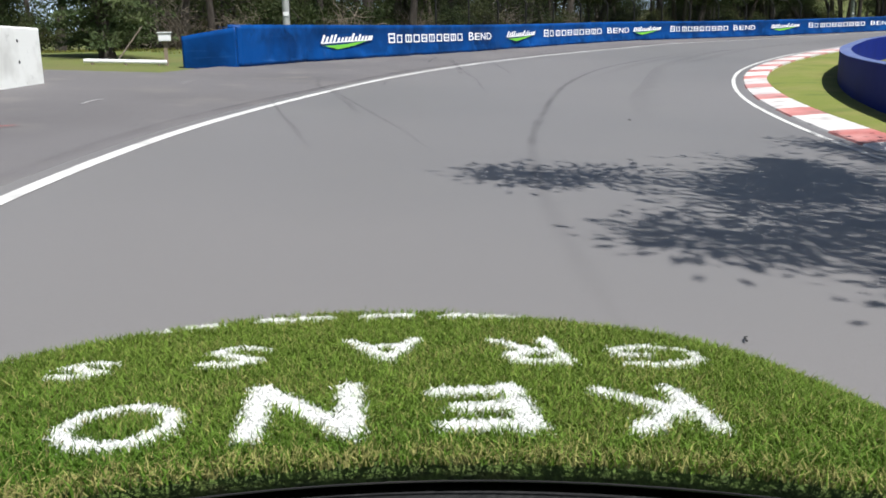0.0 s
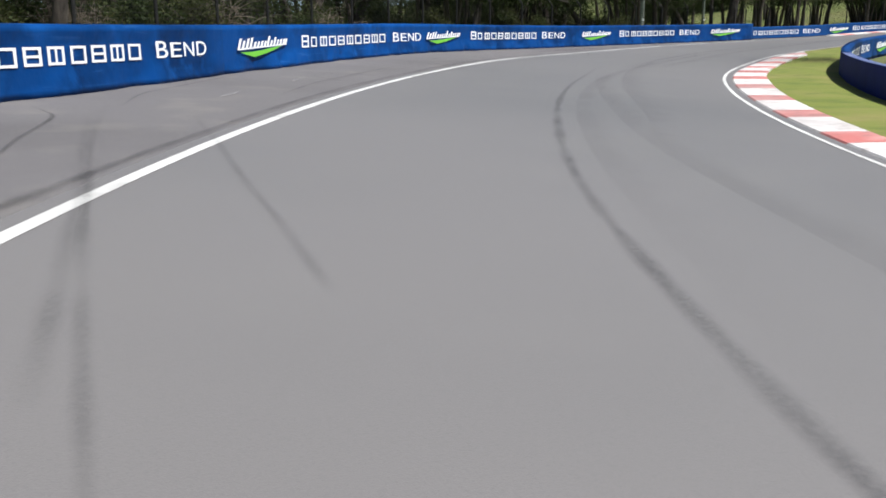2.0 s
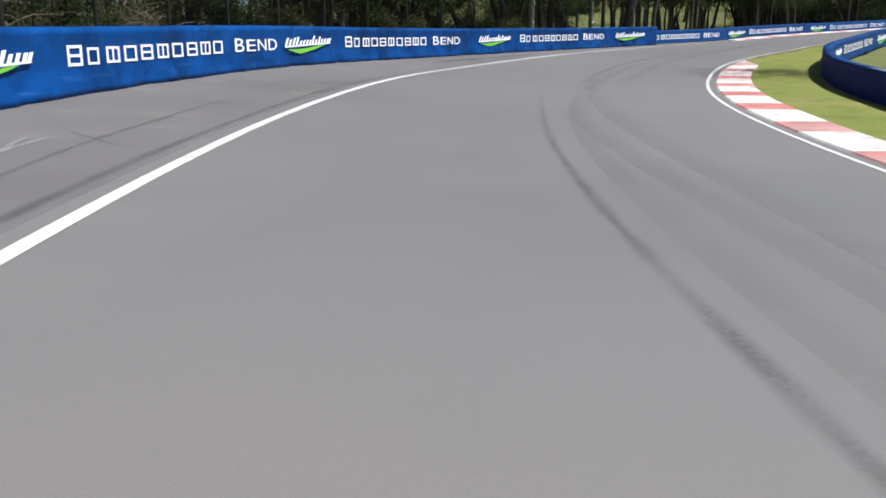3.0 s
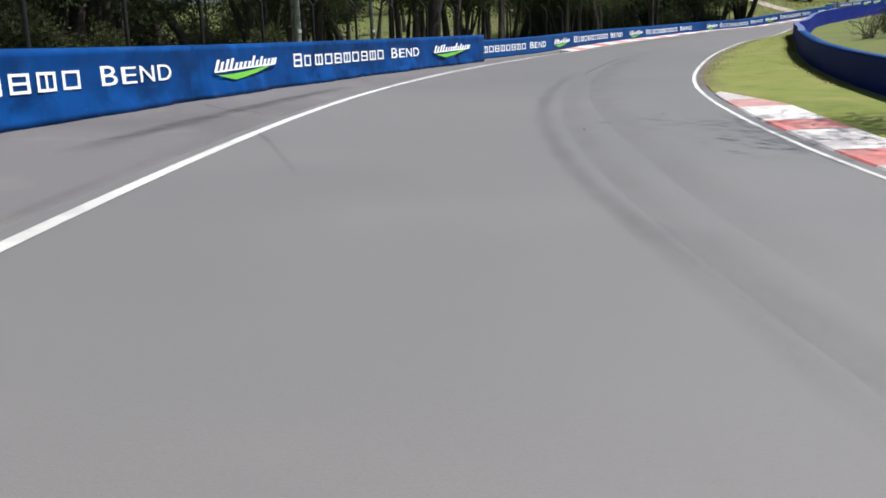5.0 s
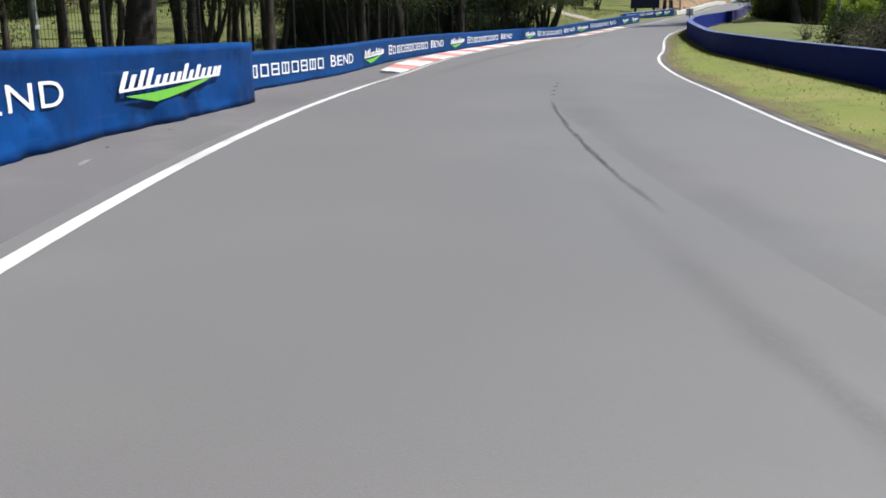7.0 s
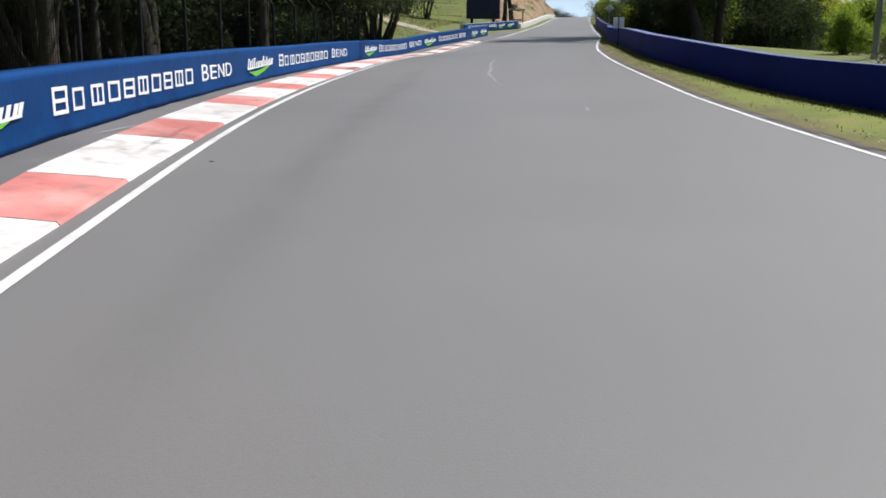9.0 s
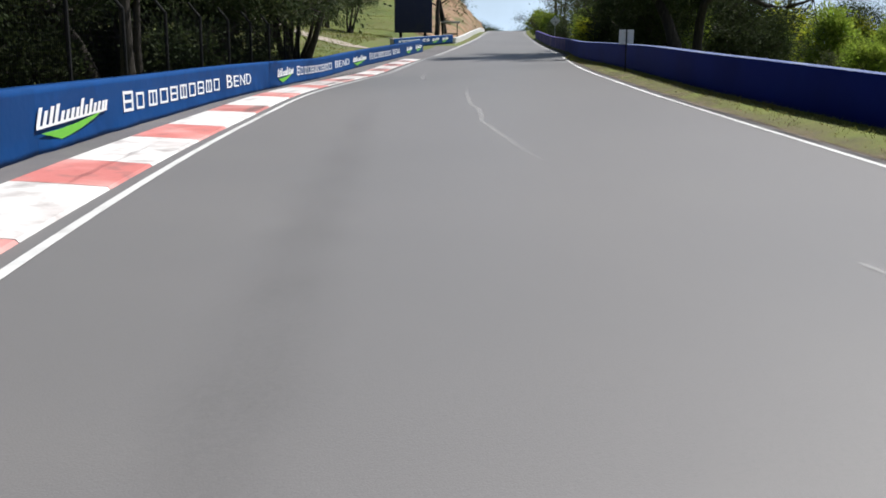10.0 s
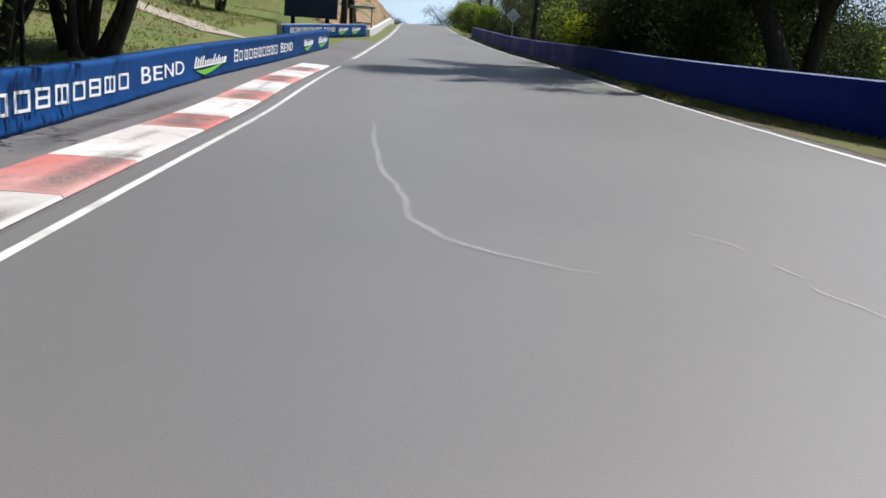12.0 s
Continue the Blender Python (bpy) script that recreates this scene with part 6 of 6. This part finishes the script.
def painted(U, V):
    """Which points of the bonnet lie under white paint."""
    on = np.zeros(len(U), bool)
    for ch, cu, cv, w, d, r in WORDS:
        for (xa, ya), (xb, yb) in STROKES[ch]:
            ax, ay = cu - (xa - 0.5) * w, cv - (ya - 0.5) * d
            bx, by = cu - (xb - 0.5) * w, cv - (yb - 0.5) * d
            dx, dy = bx - ax, by - ay
            t = np.clip(((U - ax) * dx + (V - ay) * dy) / (dx * dx + dy * dy + 1e-12), 0, 1)
            on |= np.hypot(U - ax - t * dx, (V - ay - t * dy) * 0.8) < r
    return on


def turf_car():
    root = empty("turf_car", Matrix.Translation((0, 0, 1.593)) @ Matrix.Rotation(radians(-2.2), 4, "Z") @ Matrix.Rotation(radians(2.64), 4, "X") @ Matrix.Rotation(radians(1.23), 4, "Y") @ Matrix.Translation((0, 0, -1.563)), "black car with a bonnet covered in lush turf and white lettering", "car")

    def surface(name, lo, hi, ua, ub, material, off, thick, label=""):
        vs, fs = [], []
        nu, nv = 49, 21
        for side in (0, -thick):
            for i in range(nu):
                u = ua + (ub - ua) * i / (nu - 1)
                for k in range(nv):
                    v = lo(u) + (hi(u) - lo(u)) * k / (nv - 1)
                    vs.append((u, v, bonnet_z(u, v) - 0.03 + off + side))
        o = nu * nv
        for i in range(nu - 1):
            for k in range(nv - 1):
                q = i * nv + k
                fs.append((q, q + nv, q + nv + 1, q + 1))
                fs.append((o + q, o + q + 1, o + q + nv + 1, o + q + nv))
        rim = [i * nv for i in range(nu)] + [(nu - 1) * nv + k for k in range(1, nv)] + [i * nv + nv - 1 for i in range(nu - 2, -1, -1)] + [k for k in range(nv - 2, 0, -1)]
        for a, b in zip(rim, rim[1:] + rim[:1]):
            fs.append((a, o + a, o + b, b))
        ob = put(name, mesh(name, vs, fs, material, True), root)
        return tagged(ob, label)
    surface("bonnet", bonnet_back, bonnet_front, -0.88, 0.93, M_CARPAINT, -0.045, 0.03)
    turf = surface("turf", lambda u: bonnet_back(u) + 0.012, bonnet_front, -0.88, 0.93, M_MAT, 0.0, 0.03, "thick green turf mat")

    g = np.random.default_rng(3)

    def grow(name, U, V, tall, wide, material, label, lean=0.35):
        n = len(U)
        Z = np.array([bonnet_z(a, b) for a, b in zip(U, V)]) - 0.032
        base = np.stack([U, V, Z], 1)
        t = g.uniform(0, 6.283, n)
        d = np.stack([np.cos(t), np.sin(t), 0 * t], 1) * (wide * g.uniform(0.6, 1.4, n))[:, None]
        q = np.stack([g.normal(size=n) * lean, g.normal(size=n) * lean - 0.05, np.ones(n)], 1) * (tall * g.uniform(0.55, 1.25, n))[:, None]
        bend_ = np.stack([g.normal(size=n), g.normal(size=n), -0.4 * np.ones(n)], 1) * (tall * 0.3)
        v = np.stack([base - d, base + d, base + q * 0.6 + d * 0.7, base + q * 0.6 - d * 0.7, base + q + bend_], 1).reshape(-1, 3)
        f = []
        for i in range(n):
            f += [(5 * i, 5 * i + 1, 5 * i + 2, 5 * i + 3), (5 * i + 3, 5 * i + 2, 5 * i + 4)]
        return put(name, mesh(name, v.tolist(), f, material), turf, label=label, kind="stuff")
    n = 150000
    U = g.uniform(-0.88, 0.93, n)
    lo, hi = np.array([bonnet_back(a) for a in U]), np.array([bonnet_front(a) for a in U])
    V = lo + (hi - lo) * g.uniform(0, 1, n)
    white = painted(U + g.normal(size=n) * 0.003, V + g.normal(size=n) * 0.004)
    patch = np.array([noise.noise((a * 5, b * 5, 2)) for a, b in zip(U, V)])
    straw = ~white & ((g.uniform(0, 1, n) < 0.16 + 0.18 * (patch > 0.25)) | ((V - lo < 0.05) & (g.uniform(0, 1, n) < 0.5)))
    green = ~white & ~straw
    grow("grass", U[green], V[green], 0.021, 0.0013, M_TURF, "dense green blades")
    grow("grass", U[straw], V[straw], 0.021, 0.0011, M_STRAW, "dry straw-coloured blades")
    k = white
    U2, V2 = np.repeat(U[k], 5), np.repeat(V[k], 5)
    grow("painted_grass", U2 + g.normal(size=len(U2)) * 0.004, V2 + g.normal(size=len(U2)) * 0.003, 0.012, 0.0024, M_CHALKED, "white painted blades forming letters", 0.3)

    # cowl behind the bonnet with its thin bright lip
    bm = bmesh.new()
    vs = []
    for i in range(33):
        u = -0.78 + 1.64 * i / 32
        b = bonnet_back(u)
        z = bonnet_z(u, b) - 0.032
        vs.append([bm.verts.new((u, b + 0.0, z - 0.035)), bm.verts.new((u, b - 0.05, z - 0.055)), bm.verts.new((u, b - 0.20, z - 0.05)), bm.verts.new((u, b - 0.40, z + 0.0)), bm.verts.new((u, b - 0.42, z - 0.12)), bm.verts.new((u, b, z - 0.12))])
    for a, b in zip(vs[:-1], vs[1:]):
        for j in range(6):
            bm.faces.new((a[j], b[j], b[(j + 1) % 6], a[(j + 1) % 6]))
    part("cowl", bm, M_PLASTIC, root)
    bm = bmesh.new()
    pts = [Vector((-0.74 + 1.56 * i / 24, bonnet_back(-0.74 + 1.56 * i / 24) - 0.012, bonnet_z(-0.74 + 1.56 * i / 24, bonnet_back(-0.74 + 1.56 * i / 24)) - 0.03 - 0.016)) for i in range(25)]
    for a, b in zip(pts[:-1], pts[1:]):
        rod(bm, a, b, 0.0014, 0.0014, 6)
    part("trim_lip", bm, M_STEEL, root, "thin metal lip")
    # body under the bonnet, bumper, lamps, wheels
    bm = bmesh.new()
    box(bm, -0.84, -2.3, 0.32, 0.88, 1.50, 0.76, 0.09, 3)
    part("body", bm, M_CARPAINT, root)
    bm = bmesh.new()
    box(bm, -0.80, 1.70, 0.28, 0.88, 1.97, 0.62, 0.07, 3)
    part("bumper", bm, M_PLASTIC, root)
    for x0 in (-0.72, 0.50):
        bm = bmesh.new()
        box(bm, x0, 1.72, 0.66, x0 + 0.30, 1.86, 0.80, 0.03, 2)
        part("headlight", bm, M_GLASS, root, "clear glass headlight")
    for x0, x1 in ((-0.86, -0.64), (0.72, 0.94)):
        for y in (1.15, -1.55):
            bm = bmesh.new()
            rod(bm, (x0, y, 0.33), (x1, y, 0.33), 0.33, 0.33, 28)
            w = part("wheel", bm, M_TYRE, root)
            bm = bmesh.new()
            rod(bm, (x0 - 0.006 if x0 < 0 else x1 - 0.03, y, 0.33), (x0 + 0.03 if x0 < 0 else x1 + 0.006, y, 0.33), 0.21, 0.21, 20)
            part("rim", bm, M_ZINC, w)
    return root


turf_car()
